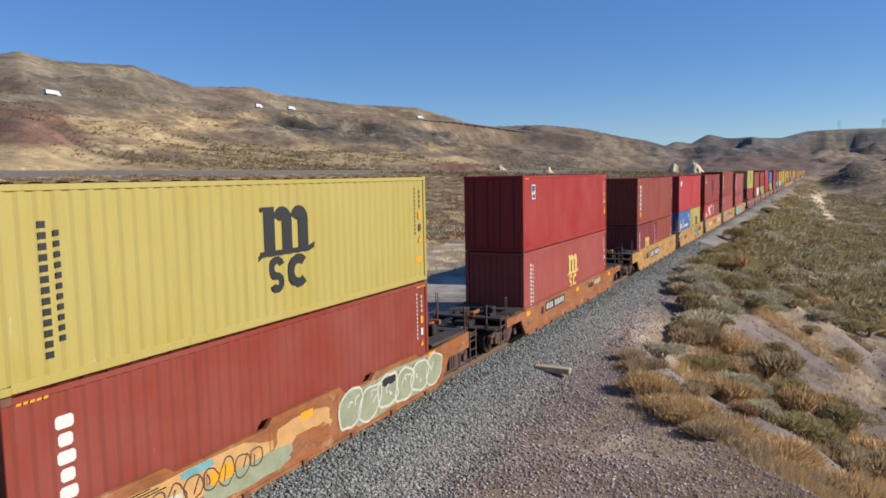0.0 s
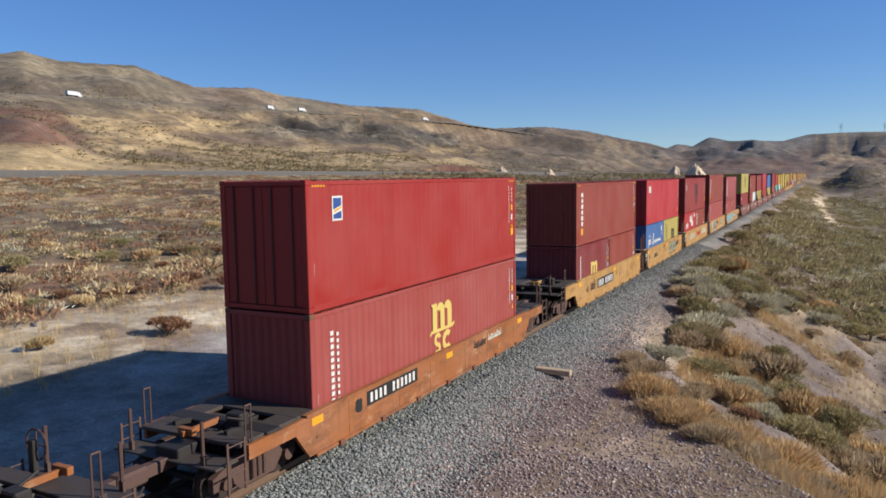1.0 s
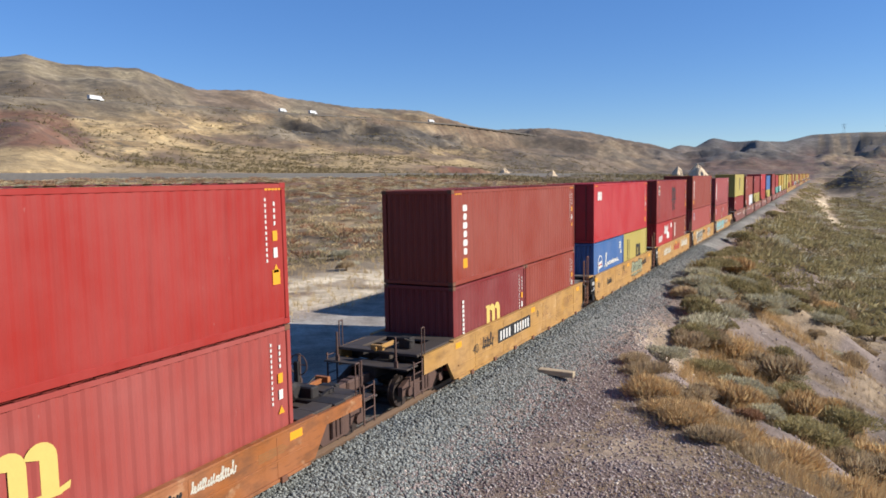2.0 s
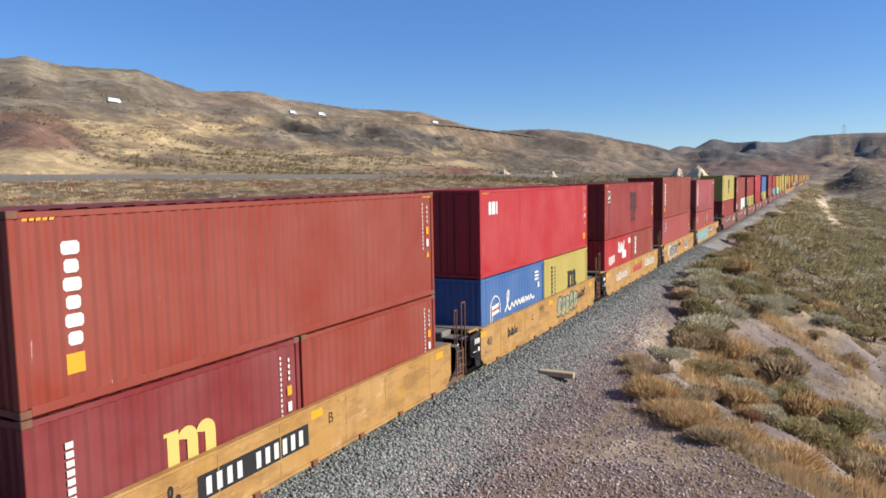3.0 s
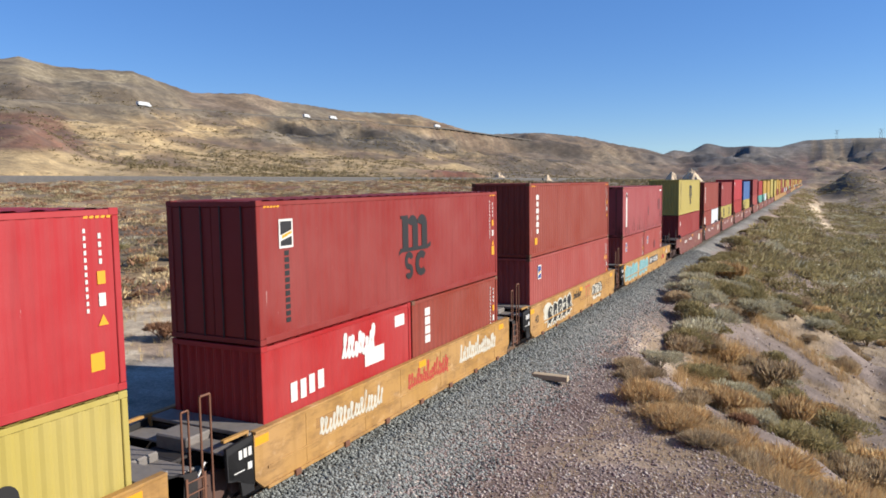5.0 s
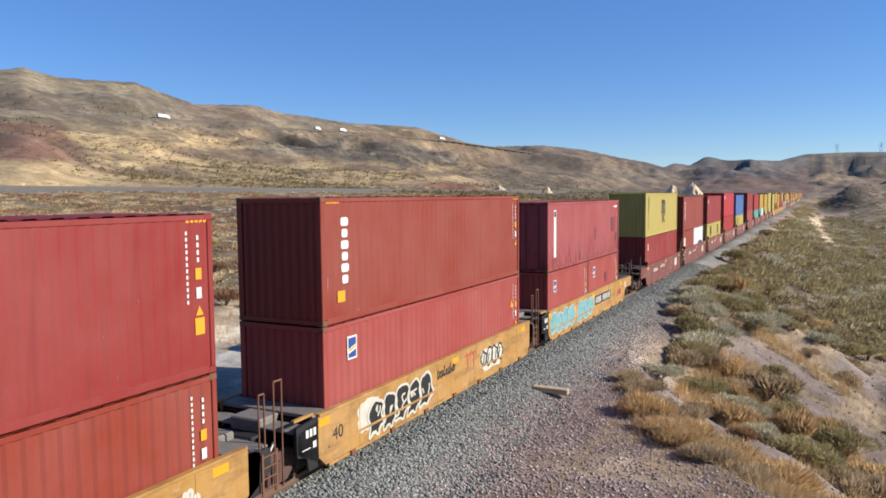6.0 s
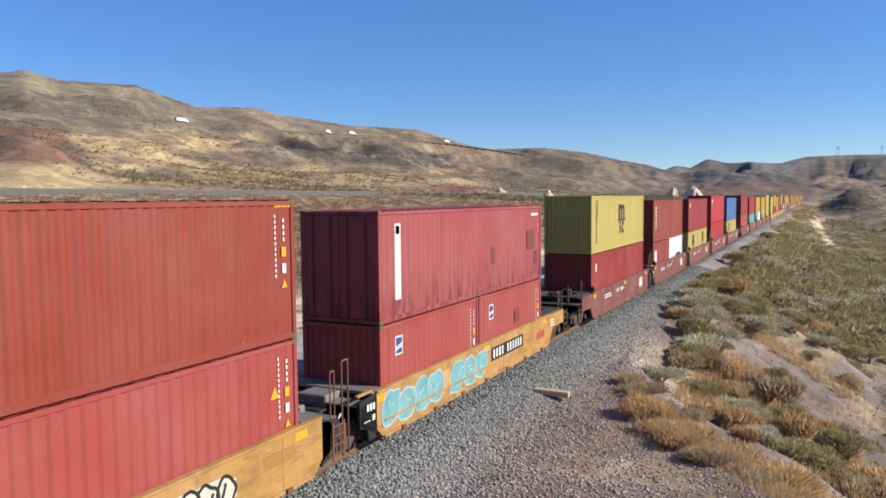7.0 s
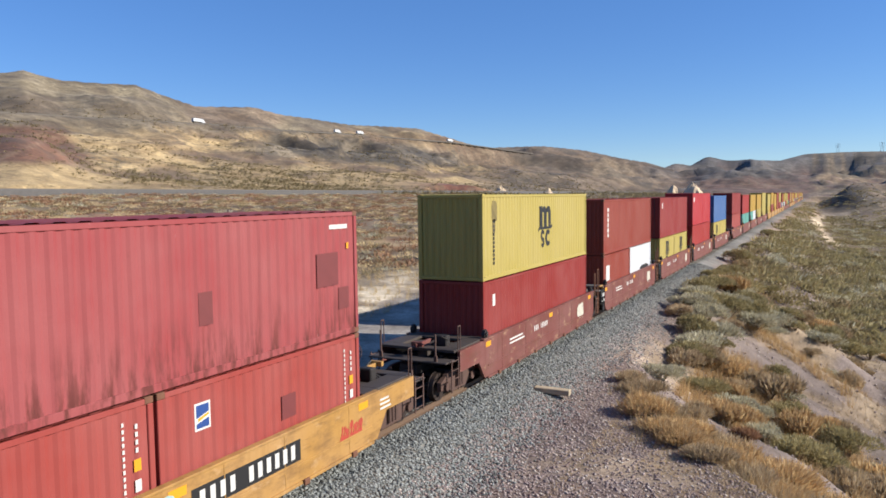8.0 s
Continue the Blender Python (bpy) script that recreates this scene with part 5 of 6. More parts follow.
build_car(91.62, "car_yellow", 1.46, "joint", "joint", YELLOW + " and black and white graffiti", False, [word("40", -6.1, 0.72, 0.44, BLACK, "40a"), patch(FRESH, -4.6, 0.92, 1.0, 0.8, 46, side), throw_up(BLACK, FRESH, -3.0, 0.82, 3.2, 1.02, 5, 42, side + 0.003, "black sprayed shapes with thick white outlines", 0.07, 0.8), scrawl(BLACK, -0.4, 1.05, 1.2, 0.4, 43, "black tag", side, 0.05, True),
          word("TT", 0.85, 0.75, 0.75, SPRAY_RED, "tt"), patch(FRESH, 3.0, 0.8, 1.9, 0.8, 44, side), scrawl(BLACK, 3.0, 0.85, 1.9, 0.7, 45, "black outlines", side + 0.004), lines(0.8, 0.8, 1.4, 5), lines(5.3, 1.1, 1.2, 6)])
stack(91.62, 0.351, [("rose", "brick-rose corrugated container with a small blue and yellow sticker", [flag, end_codes(), triangle(-0.75, 1.9)])],
      ("brick", "brick-red container with an upright row of large white blocks", [wordmark, end_codes(), top_dashes(), ticket(AMBER, 0.75, 0.6, 0.3, 0.26)]))
build_car(107.10, "car_yellow", 1.46, "joint", "coupler", YELLOW + " and turquoise graffiti", False, [throw_up(AQUA, PALE_AQUA, -4.7, 0.83, 3.3, 1.02, 4, 53, side, "turquoise sprayed shapes with pale outlines", 0.04), throw_up(AQUA, PALE_AQUA, -1.2, 0.84, 2.6, 1.02, 3, 54, side, "turquoise sprayed shapes with pale outlines", 0.04), patch(SPRAY_TAN, -2.8, 0.9, 0.5, 0.6, 56, side),
          plate(2.0, 0.95, 3.0, 11, 0.30), scrawl(SPRAY_RED, 5.4, 0.8, 0.9, 0.5, 55, "brown tag", side, 0.05, True), lines(6.9, 1.15, 0.5, 3, 0.05, WHITE)])
stack(107.10, 0.365, [("rose", "faded brick-rose short container with a small sticker", [ticket(WHITE, 0.95, 1.95, 0.38, 0.5, "white sticker", NAVY), end_codes()]),
                     ("rose", "faded brick-rose short container with a repainted patch", [ticket(WHITE, 1.0, 1.95, 0.38, 0.5, "white sticker", NAVY), end_codes(), ticket(PATCHED, 3.4, 1.5, 0.45, 0.5, "repainted patch")])],
      ("pink", "faded pink container with rust stains and an upright white strip", [ticket(WHITE, 0.95, 1.55, 0.3, 2.0, "upright white strip with faint writing"), ticket(NAVY, 0.95, 2.38, 0.2, 0.22), ticket(WHITE, -0.75, 2.55, 0.7, 0.1),
       ticket(PATCHED, 7.3, 1.25, 0.34, 0.6, "repainted patch"), ticket(PATCHED, 11.0, 1.6, 0.8, 0.75, "repainted patch"), ticket(PATCHED, 11.6, 0.9, 0.4, 0.5, "repainted patch"), ticket(AMBER, -0.4, 2.1, 0.08, 0.14)]))

# brown articulated units to the tail
SOOT = plain("soot_smear", srgb(128, 112, 60), 0.8, 0, 2.5, 0.6)
BROWN = "red-brown articulated well car with faded white data"
TAIL = [
    (("maroon", [ticket(WHITE, 0.9, 2.2, 0.22, 0.4)]), None, ("yellow", [emblem(BLACK, 0.2, 1.0, 1.4), column(BLACK, 0.95, -0.9, 11, 0.12, 0.1, 0.04), patch(SOOT, -5.1, 2.3, 0.5, 0.75, 81, None, "dark soot smear"), patch(SOOT, -5.15, 1.8, 0.3, 0.5, 82, None, "dark soot smear")])),
    (("brick", [ticket(WHITE, 0.9, 1.6, 0.7, 0.8)]), ("white", [patch(BLACK, 1.0, 1.0, 2.6, 0.6, 61)]), ("brick", [wordmark])),
    (("yellow", [emblem(BLACK, 0, 0.9, 1.4)]), ("yellow", [emblem(BLACK, 0, 0.9, 1.4)]), ("maroon", [ticket(WHITE, 0.9, 2.3, 0.3, 0.4)])),
    (("crimson", []), None, ("red", [ticket(WHITE, 0.9, 2.3, 0.6, 0.4)])),
    (("yellow", [emblem(BLACK, 0, 0.9, 1.4)]), ("yellow", []), ("blue", [])),
    (("rose", []), None, ("maroon", [])),
    (("teal", []), ("teal", []), ("crimson", [])),
    (("teal", []), ("white", []), ("buff", [])),
    (("yellow", [emblem(BLACK, 0, 0.9, 1.4)]), ("yellow", []), ("buff", [])),
    (("yellow", []), None, ("yellow", [])),
    (("yellow", []), ("buff", []), ("yellow", [])),
    (("brick", []), None, ("buff", [])),
    (("buff", []), ("buff", []), ("buff", [])),
    (("brick", []), None, ("brick", [])),
    (("rose", []), None, ("yellow", [])),
    (("white", []), ("brick", []), ("brick", [])),
]
place_y = 126.69
for n in range(44):
    unit = n % 5
    first, last = ("coupler" if unit == 0 else "joint"), ("coupler" if unit == 4 else "joint")
    near = n < 5
    build_car(place_y, "car_brown" if n < 10 or n % 10 > 5 else "car_yellow", 1.56, first, last, BROWN if n < 10 or n % 10 > 5 else YELLOW, False,
              [lines(-3.5, 1.1, 1.6, 2, 0.06, WHITE), plate(-1.0, 1.1, 1.8, 9, 0.2, WHITE, None), patch(FRESH, 4.4, 0.9, 1.0, 0.7, 71 + n % 3, side)] if near else [patch(FRESH, 4.4, 0.9, 1.0, 0.7, 71 + n % 3, side)])
    lo, lo2, up = TAIL[n] if n < len(TAIL) else TAIL[5 + (n * 7) % 11]
    say = {"yellow": "yellow", "brick": "brick-red", "crimson": "crimson", "rose": "faded rose", "pink": "faded pink", "maroon": "maroon", "wine": "wine-red", "red": "bright red", "scarlet": "scarlet", "blue": "blue", "white": "white", "teal": "pale green", "buff": "buff-yellow"}
    lower = [(q[0], f"{say[q[0]]} corrugated container in the well of a car", q[1]) for q in (lo, lo2) if q]
    stack(place_y, 0.445, lower, (up[0], f"{say[up[0]]} corrugated container on top of another", up[1]))
    place_y += 15.45 if unit != 4 else 19.65


# ---- the railway ----
def rail_profile(bm):
    pts = [(-0.07, -0.17), (0.07, -0.17), (0.07, -0.155), (0.012, -0.135), (0.012, -0.045), (0.036, -0.035), (0.036, -0.006), (0.028, 0), (-0.028, 0), (-0.036, -0.006), (-0.036, -0.035), (-0.012, -0.045), (-0.012, -0.135), (-0.07, -0.155)]
    a = [bm.verts.new((x, -60, z)) for x, z in pts]
    b = [bm.verts.new((x, 1400, z)) for x, z in pts]
    for k in range(len(pts)):
        bm.faces.new((a[k], a[(k + 1) % len(pts)], b[(k + 1) % len(pts)], b[k]))
    bmesh.ops.recalc_face_normals(bm, faces=bm.faces[:])


track = thing("railway_track", pose(0, 0, 0), "single railway track with rusty rails on timber sleepers in grey ballast", "railway track", kind="structure")
for q in (-0.7525, 0.7525):
    part("rail", "rail", rail_profile, RAIL, track, pose(q, 0, 0))
for k in range(290):
    part("sleeper", "sleeper", lambda bm: box(bm, -1.3, 1.3, -0.115, 0.115, -0.35, -0.176, 0.015), TIE, track, pose(random.uniform(-0.03, 0.03), -20 + k * 0.55, random.uniform(-0.012, 0.0), 0, 0, random.uniform(-0.8, 0.8)))

line_two = thing("distant_railway_track", pose(-LINE_2, 0, LINE_2_Z - 0.1), "distant second railway track on a low grey ballast bank", "railway track", kind="structure")
part("ballast_bank", "ballast_bank", lambda bm: box(bm, -4.6, 4.6, -60, 1000, -1.9, 0.3, 0.3), plain("dark_ballast", srgb(98, 94, 90), 0.95, 0, 1.2, 0.4), line_two)
for q in (-0.7525, 0.7525):
    part("rail", "rail_far", lambda bm: box(bm, -0.05, 0.05, -60, 1000, 0.2, 0.4), RAIL, line_two, pose(q, 0, 0))


# ---- the highway on the hillside ----
def highway_at(az):
    r = np.interp(az, HIGHWAY_AZ, HIGHWAY_R)
    a = radians(az)
    return Vector((EYE.x - r * math.sin(a), r * math.cos(a), EYE.z + r * math.tan(radians(np.interp(az, HIGHWAY_AZ, HIGHWAY_EL)))))


def highway_strip(bm):
    az = [20 + 0.5 * k for k in range(81)]
    pts = [highway_at(a) for a in az]
    rows = []
    for k, p in enumerate(pts):
        d = (pts[min(k + 1, len(pts) - 1)] - pts[max(k - 1, 0)]).normalized()
        out = Vector((d.y, -d.x, 0)).normalized()
        rows.append([bm.verts.new(p + out * w + Vector((0, 0, h))) for w, h in ((-5, -1.5), (-4, 0.3), (4, 0.3), (5, -1.5))])
    for a, b in zip(rows, rows[1:]):
        for i in range(3):
            bm.faces.new((a[i], a[i + 1], b[i + 1], b[i]))
    bmesh.ops.recalc_face_normals(bm, faces=bm.faces[:])


highway = part("highway", "highway", highway_strip, ASPHALT, None)
tagged(highway, "grey asphalt highway cut into the far hillside", "road", kind="structure")


def build_truck_rig(long):
    """A white highway truck, far off; it heads along +Y."""
    t = thing("highway_truck", pose(0, 0, 0), "white highway truck with a box trailer, climbing the far hillside", "truck", "trucks on the highway")
    part("trailer", f"trailer_{long}", lambda bm: box(bm, -1.5, 1.5, -long, 0, 1.1, 4.3, 0.08), TRUCK_WHITE, t)
    part("cab", "cab", lambda bm: slab(bm, [[(0.4, 0.6), (5.2, 0.6), (5.2, 1.9), (3.6, 2.2), (3.0, 3.9), (0.4, 4.2)]], -1.3, 1.3), TRUCK_WHITE, t)
    part("chassis", f"chassis_{long}", lambda bm: box(bm, -0.6, 0.6, -long + 0.3, 4.5, 0.7, 1.1, 0.05), DARK, t)
    for y in (-long + 1.5, -long + 2.8, 0.6, 1.9, 4.3):
        for q in (-1, 1):
            part("wheel", "truck_wheel", lambda bm: tube(bm, (-0.15, 0, 0), (0.15, 0, 0), 0.52, 14), RUBBER, t, pose(q * 1.15, y, 0.52))
    return t


TRUCKS = [(build_truck_rig(11), 54.42, 45.06), (build_truck_rig(7), 38.34, 33.25), (build_truck_rig(5), 40.79, 35.03), (build_truck_rig(7), 28.58, 26.29)]


# ---- rocks, pylons, timber ----
def rock(bm, seed):
    """A pointed, broken crag."""
    bmesh.ops.create_icosphere(bm, subdivisions=3, radius=1)
    for v in bm.verts:
        n = noise.fractal(v.co * 1.6 + Vector((seed * 7.1, 0, 0)), 0.6, 2.4, 5)
        up = max(v.co.z, -0.2)
        k = (1 - 0.62 * max(up, 0)) * (1 + 0.3 * n)
        v.co = Vector((v.co.x * k, v.co.y * k, up * (1 + 0.25 * n)))


for az, el, r, w, seed in ((22.4, 0.98, 515, 3.8, 1), (18.7, 0.74, 540, 3.4, 6), (9.5, 0.85, 900, 9, 3), (8.1, 1.05, 900, 9, 4)):
    x, y = EYE.x - r * math.sin(radians(az)), r * math.cos(radians(az))
    z = ground_at(x, y)
    tall = max(3.0, EYE.z + r * math.tan(radians(el)) - z)
    w = max(w, tall * 0.72)
    ob = part("rock_outcrop", f"rock_outcrop_{seed}", lambda bm, seed=seed: rock(bm, seed), PALE_ROCK, None, pose(x, y, z - 0.05 * tall, 0, 0, 40 * seed) @ Matrix.Diagonal((w, w * 0.8, tall * 0.85, 1)))
    tagged(ob, "pale sandstone outcrop standing out of the scrub", "rock", "pale outcrops")


def build_pylon(x, y, tall):
    z = ground_at(x, y)
    p = thing("pylon", pose(x, y, z - 1), "thin steel lattice power pylon on the far ridge", "pylon", "pylons on the ridge")

    def legs(bm, k):
        sx, sy = ((-1, -1), (1, -1), (1, 1), (-1, 1))[k]
        tube(bm, (sx * 3.4, sy * 3.4, 0), (sx * 0.5, sy * 0.5, tall), 0.16, 5)
    for k in range(4):
        part("leg", f"pylon_leg_{k}_{tall}", lambda bm, k=k: legs(bm, k), GRATE, p)
    for h in (0.62, 0.78, 0.94):
        part("cross_arm", f"cross_arm_{tall}", lambda bm: box(bm, -6, 6, -0.2, 0.2, -0.16, 0.16, 0.05), GRATE, p, pose(0, 0, tall * h))
    for k in range(4):
        part("brace", f"pylon_brace_{k}_{tall}", lambda bm, k=k: (tube(bm, (-3.4 + k * 0.7, -3.4 + k * 0.7, tall * k * 0.22), (2.7 - k * 0.7, -2.7 + k * 0.7, tall * (k + 1) * 0.22), 0.12, 4)), GRATE, p)


for az, r in ((-1.35, 2080), (-3.95, 2080)):
    build_pylon(EYE.x - r * math.sin(radians(az)), r * math.cos(radians(az)), 24)

old_tie = thing("timber_block", pose(2.95, 23.5, ground_at(2.95, 23.5) + 0.02, 2, 3, 96), "weathered broken railway sleeper lying on the gravel", "timber")
part("block", "timber_piece", lambda bm: box(bm, -0.22, 0.14, -0.72, 0.5, 0.0, 0.19, 0.02), PLANK, old_tie)
part("splinter", "timber_splinter", lambda bm: slab(bm, [[(0.5, 0.0), (1.25, 0.02), (1.2, 0.07), (0.5, 0.16)]], -0.16, 0.1), TIE, old_tie)
board = thing("timber_block", pose(8.1, 29.6, ground_at(8.1, 29.6) + 0.05, 0, -12, 24), "pale weathered board lying on the bank", "timber")
part("block", "board", lambda bm: box(bm, -0.12, 0.12, -1.1, 1.1, 0, 0.07, 0.01), PLANK, board)


# ---- loose ballast and gravel ----
def join_copies(name, template, faces, places, turns, sizes, material, label, category):
    """Many small copies of one template, joined into one mesh."""
    tv, n = np.array(template), len(places)
    c, s = np.cos(turns)[:, None], np.sin(turns)[:, None]
    k = np.broadcast_to(np.asarray(sizes).reshape(n, -1), (n, 3)) if np.ndim(sizes) > 1 else np.repeat(np.asarray(sizes)[:, None], 3, 1)
    if tv.ndim == 2:
        tv = np.broadcast_to(tv, (n,) + tv.shape)
    px, py, pz = tv[:, :, 0] * k[:, :1], tv[:, :, 1] * k[:, 1:2], tv[:, :, 2] * k[:, 2:3]
    v = np.stack([px * c - py * s + places[:, :1], px * s + py * c + places[:, 1:2], pz + places[:, 2:]], -1).reshape(-1, 3)
    f = np.array(faces)
    fs = (f[None] + (np.arange(n) * tv.shape[1])[:, None, None]).reshape(-1)
    me = bpy.data.meshes.new(name)
    me.vertices.add(len(v))
    me.vertices.foreach_set("co", v.astype(np.float32).ravel())
    me.loops.add(len(fs))
    me.loops.foreach_set("vertex_index", fs.astype(np.int32))
    w = f.shape[1]
    me.polygons.add(len(fs) // w)
    me.polygons.foreach_set("loop_start", np.arange(0, len(fs), w, dtype=np.int32))
    me.polygons.foreach_set("loop_total", np.full(len(fs) // w, w, dtype=np.int32))
    me.update(calc_edges=True)
    me.materials.append(material)
    return tagged(new(name, me), label, category, kind="stuff")


rng = np.random.default_rng(4)
OCTA = [(1, 0, 0), (0, 1, 0), (-1, 0, 0), (0, -1, 0), (0, 0, 1), (0, 0, -1)]
OCTA_F = [(0, 1, 4), (1, 2, 4), (2, 3, 4), (3, 0, 4), (1, 0, 5), (2, 1, 5), (3, 2, 5), (0, 3, 5)]


def stone_material(name, a, b, c):
    m = Mat(name, 0.9)
    g = m.node("ShaderNodeNewGeometry").outputs["Random Per Island"]
    col = m.mix(m.ramp(g, 0.0, 0.7), a, b)
    col = m.mix(m.ramp(g, 0.82, 0.9), col, c)
    n = m.noise(14.0, m.place(), 3.0)
    col = m.mix(m.ramp(n, 0.35, 0.7, 0, 0.35), col, tint(a, 0.5))
    return m.colour(col)


def stones(name, n, x0, x1, y0, y1, lo, hi, material, label, keep=None):
    y = y0 * (y1 / y0) ** rng.random(n)
    x = x0 + (x1 - x0) * rng.random(n)
    if keep is not None:
        ok = keep(x, y)
        x, y = x[ok], y[ok]
        n = len(x)
    size = lo + (hi - lo) * rng.random(n) ** 2
    t = np.array(OCTA)[None] * (0.65 + 0.7 * rng.random((n, 6, 1))) + (rng.random((n, 6, 3)) - 0.5) * 0.5
    t[:, :, 2] *= 0.75
    return join_copies(name, t, OCTA_F, np.stack([x, y, height(x, y) + size * 0.25], 1), rng.random(n) * 6.28, size, material, label, "gravel")


BALLAST = stone_material("ballast_stone", (0.105, 0.11, 0.10, 1), (0.29, 0.295, 0.27, 1), (0.065, 0.06, 0.055, 1))
GRIT = stone_material("purple_gravel", (0.16, 0.11, 0.10, 1), (0.36, 0.285, 0.255, 1), (0.52, 0.45, 0.38, 1))
stones("ballast", 60000, 0.82, 4.6, 9, 70, 0.026, 0.06, BALLAST, "coarse grey crushed-stone ballast beside the rails", lambda x, y: rng.random(len(x)) < 1.04 - smooth(2.5, 4.4, x + 1.6 * (fbm(x / 1.3, y / 1.3, 3, 90) - 0.5)))
stones("far_side_ballast", 9000, -3.3, -0.85, 12, 60, 0.03, 0.06, BALLAST, "coarse grey ballast beyond the rails")
stones("gravel", 84000, 2.6, 13, 9, 48, 0.013, 0.05, GRIT, "loose purple-brown gravel and chips beside the track", lambda x, y: (x < bench(y) + 0.4 + 1.5 * rng.random(len(x)) ** 3) & (rng.random(len(x)) < 1 - 0.5 * smooth(0.5, 0.6, fbm(x / 2.6, y / 2.6, 4, 69)) * smooth(3.5, 6, x)))
stones("pebbles", 9000, 3, 26, 14, 80, 0.02, 0.10, GRIT, "scattered stones on the bank", lambda x, y: x > bench(y))


# ---- plants ----
SAGE = foliage("sage_leaves", srgb(174, 166, 138), srgb(212, 204, 174))
OLIVE = foliage("olive_leaves", srgb(148, 136, 94), srgb(188, 174, 128))
STRAW = foliage("straw_stalks", srgb(198, 170, 122), srgb(232, 208, 160))
RUST = foliage("rust_brown_leaves", srgb(132, 98, 74), srgb(172, 132, 100))
AMBERGRASS = foliage("golden_grass", srgb(186, 150, 102), srgb(226, 198, 148))
DUN = foliage("dry_brown_twigs", srgb(164, 142, 110), srgb(204, 182, 146))
WOOD = plain("twig_wood", srgb(122, 104, 86), 0.9, 0, 9, 0.4)
DARKLEAF = foliage("dark_scrub_leaves", srgb(124, 112, 82), srgb(164, 146, 108))


def leaf_cloud(seed, n, wide, tall, leaf, upright, clumps, slim=0.16):
    """Points and four-cornered sprigs of a bush, as two arrays."""
    g = np.random.default_rng(seed)
    a = g.random(clumps) * math.tau
    q = np.sqrt(g.random(clumps)) * wide * 0.62
    centre = np.stack([q * np.cos(a), q * np.sin(a), tall * (0.42 + 0.28 * g.random(clumps)) * (1 - 0.45 * (q / wide) ** 2)], 1)
    size = (0.30 + 0.26 * g.random(clumps)) * wide
    which = g.integers(0, clumps, n)
    d = g.normal(size=(n, 3))
    d /= np.linalg.norm(d, axis=1)[:, None]
    d[:, 2] = np.abs(d[:, 2]) * 1.0 - 0.25
    p = centre[which] + d * (size[which] * (0.55 + 0.5 * g.random(n) ** 0.5))[:, None] * np.array([1, 1, tall / wide * 0.75])
    p[:, 2] = np.maximum(p[:, 2], 0.03)
    grow = d + np.array([0, 0, upright]) + (g.random((n, 3)) - 0.5) * 0.9
    grow /= np.linalg.norm(grow, axis=1)[:, None]
    across = np.cross(grow, g.normal(size=(n, 3)))
    across /= np.linalg.norm(across, axis=1)[:, None] + 1e-6
    ln = leaf * (0.6 + 0.9 * g.random(n))[:, None]
    wd = ln * slim
    v = np.stack([p - across * wd, p + across * wd, p + grow * ln], 1)
    return v.reshape(-1, 3), np.arange(n * 3).reshape(n, 3)


def foliage_mesh(key, seed, n, wide, tall, leaf, upright, clumps, slim):
    if key not in MESHES:
        v, f = leaf_cloud(seed, n, wide, tall, leaf, upright, clumps, slim)
        me = bpy.data.meshes.new(key)
        me.from_pydata(v.tolist(), [], f.tolist())
        me.materials.append(None)
        MESHES[key] = me


def stems(bm, seed, wide, tall):
    rnd = random.Random(seed)
    for k in range(11):
        a, r = rnd.random() * math.tau, wide * rnd.uniform(0.25, 0.75)
        mid = Vector((math.cos(a) * r * 0.45, math.sin(a) * r * 0.45, tall * 0.32))
        tip = Vector((math.cos(a) * r, math.sin(a) * r, tall * rnd.uniform(0.55, 0.85)))
        tube(bm, (0, 0, -0.05), mid, 0.022, 5, 0.014)
        tube(bm, mid, tip, 0.014, 4, 0.005)


KINDS = {  # leaves, wide, tall, leaf, upright, clumps, material, words
    "sage": (2600, 0.72, 0.72, 0.10, 0.5, 12, SAGE, "grey-green sagebrush with fine leaves, rooted in dry soil"),
    "olive": (2800, 0.78, 0.80, 0.10, 0.7, 12, OLIVE, "olive-green desert shrub with yellowing tips"),
    "straw": (2200, 0.60, 0.62, 0.16, 1.6, 8, STRAW, "pale straw-coloured dry bush on the bank"),
    "rust": (2200, 0.66, 0.52, 0.10, 0.6, 9, RUST, "rust-brown withered low shrub"),
    "dun": (2200, 0.68, 0.62, 0.14, 1.1, 9, DUN, "dry dun-brown twiggy bush"),
    "gold": (2400, 0.64, 0.62, 0.18, 1.8, 9, AMBERGRASS, "golden-brown dry brush with upright stalks"),
    "plume": (3000, 0.78, 0.40, 0.19, 0.9, 16, AMBERGRASS, "feathery clump of tall tawny dry grass on the crest"),
    "pale_plume": (2600, 0.72, 0.38, 0.18, 0.9, 16, DUN, "feathery clump of pale dun dry grass on the crest"),
}
SHRUBS = []


def build_shrub(kind, x, y, size):
    n, wide, tall, leaf, up, clumps, mat, words = KINDS[kind]
    v = random.randrange(3)
    key = f"leaves_{kind}_{v}"
    foliage_mesh(key, 100 + v * 17 + len(kind), n, wide, tall, leaf, up, clumps, 0.07 if kind in ("plume", "pale_plume") else 0.14)
    turn = random.uniform(0, 360)
    s = thing("shrub", pose(x, y, ground_at(x, y) - 0.03, random.uniform(-5, 5), random.uniform(-5, 5), turn) @ Matrix.Diagonal((size * random.uniform(0.85, 1.2), size * random.uniform(0.85, 1.2), size * random.uniform(0.8, 1.1), 1)), words, "shrub", "desert shrubs")
    part("foliage", key, None, mat, s)
    part("wood", f"stems_{kind}_{v}", lambda bm: stems(bm, v + 3, wide, tall), WOOD, s)
    SHRUBS.append((x, y, size))


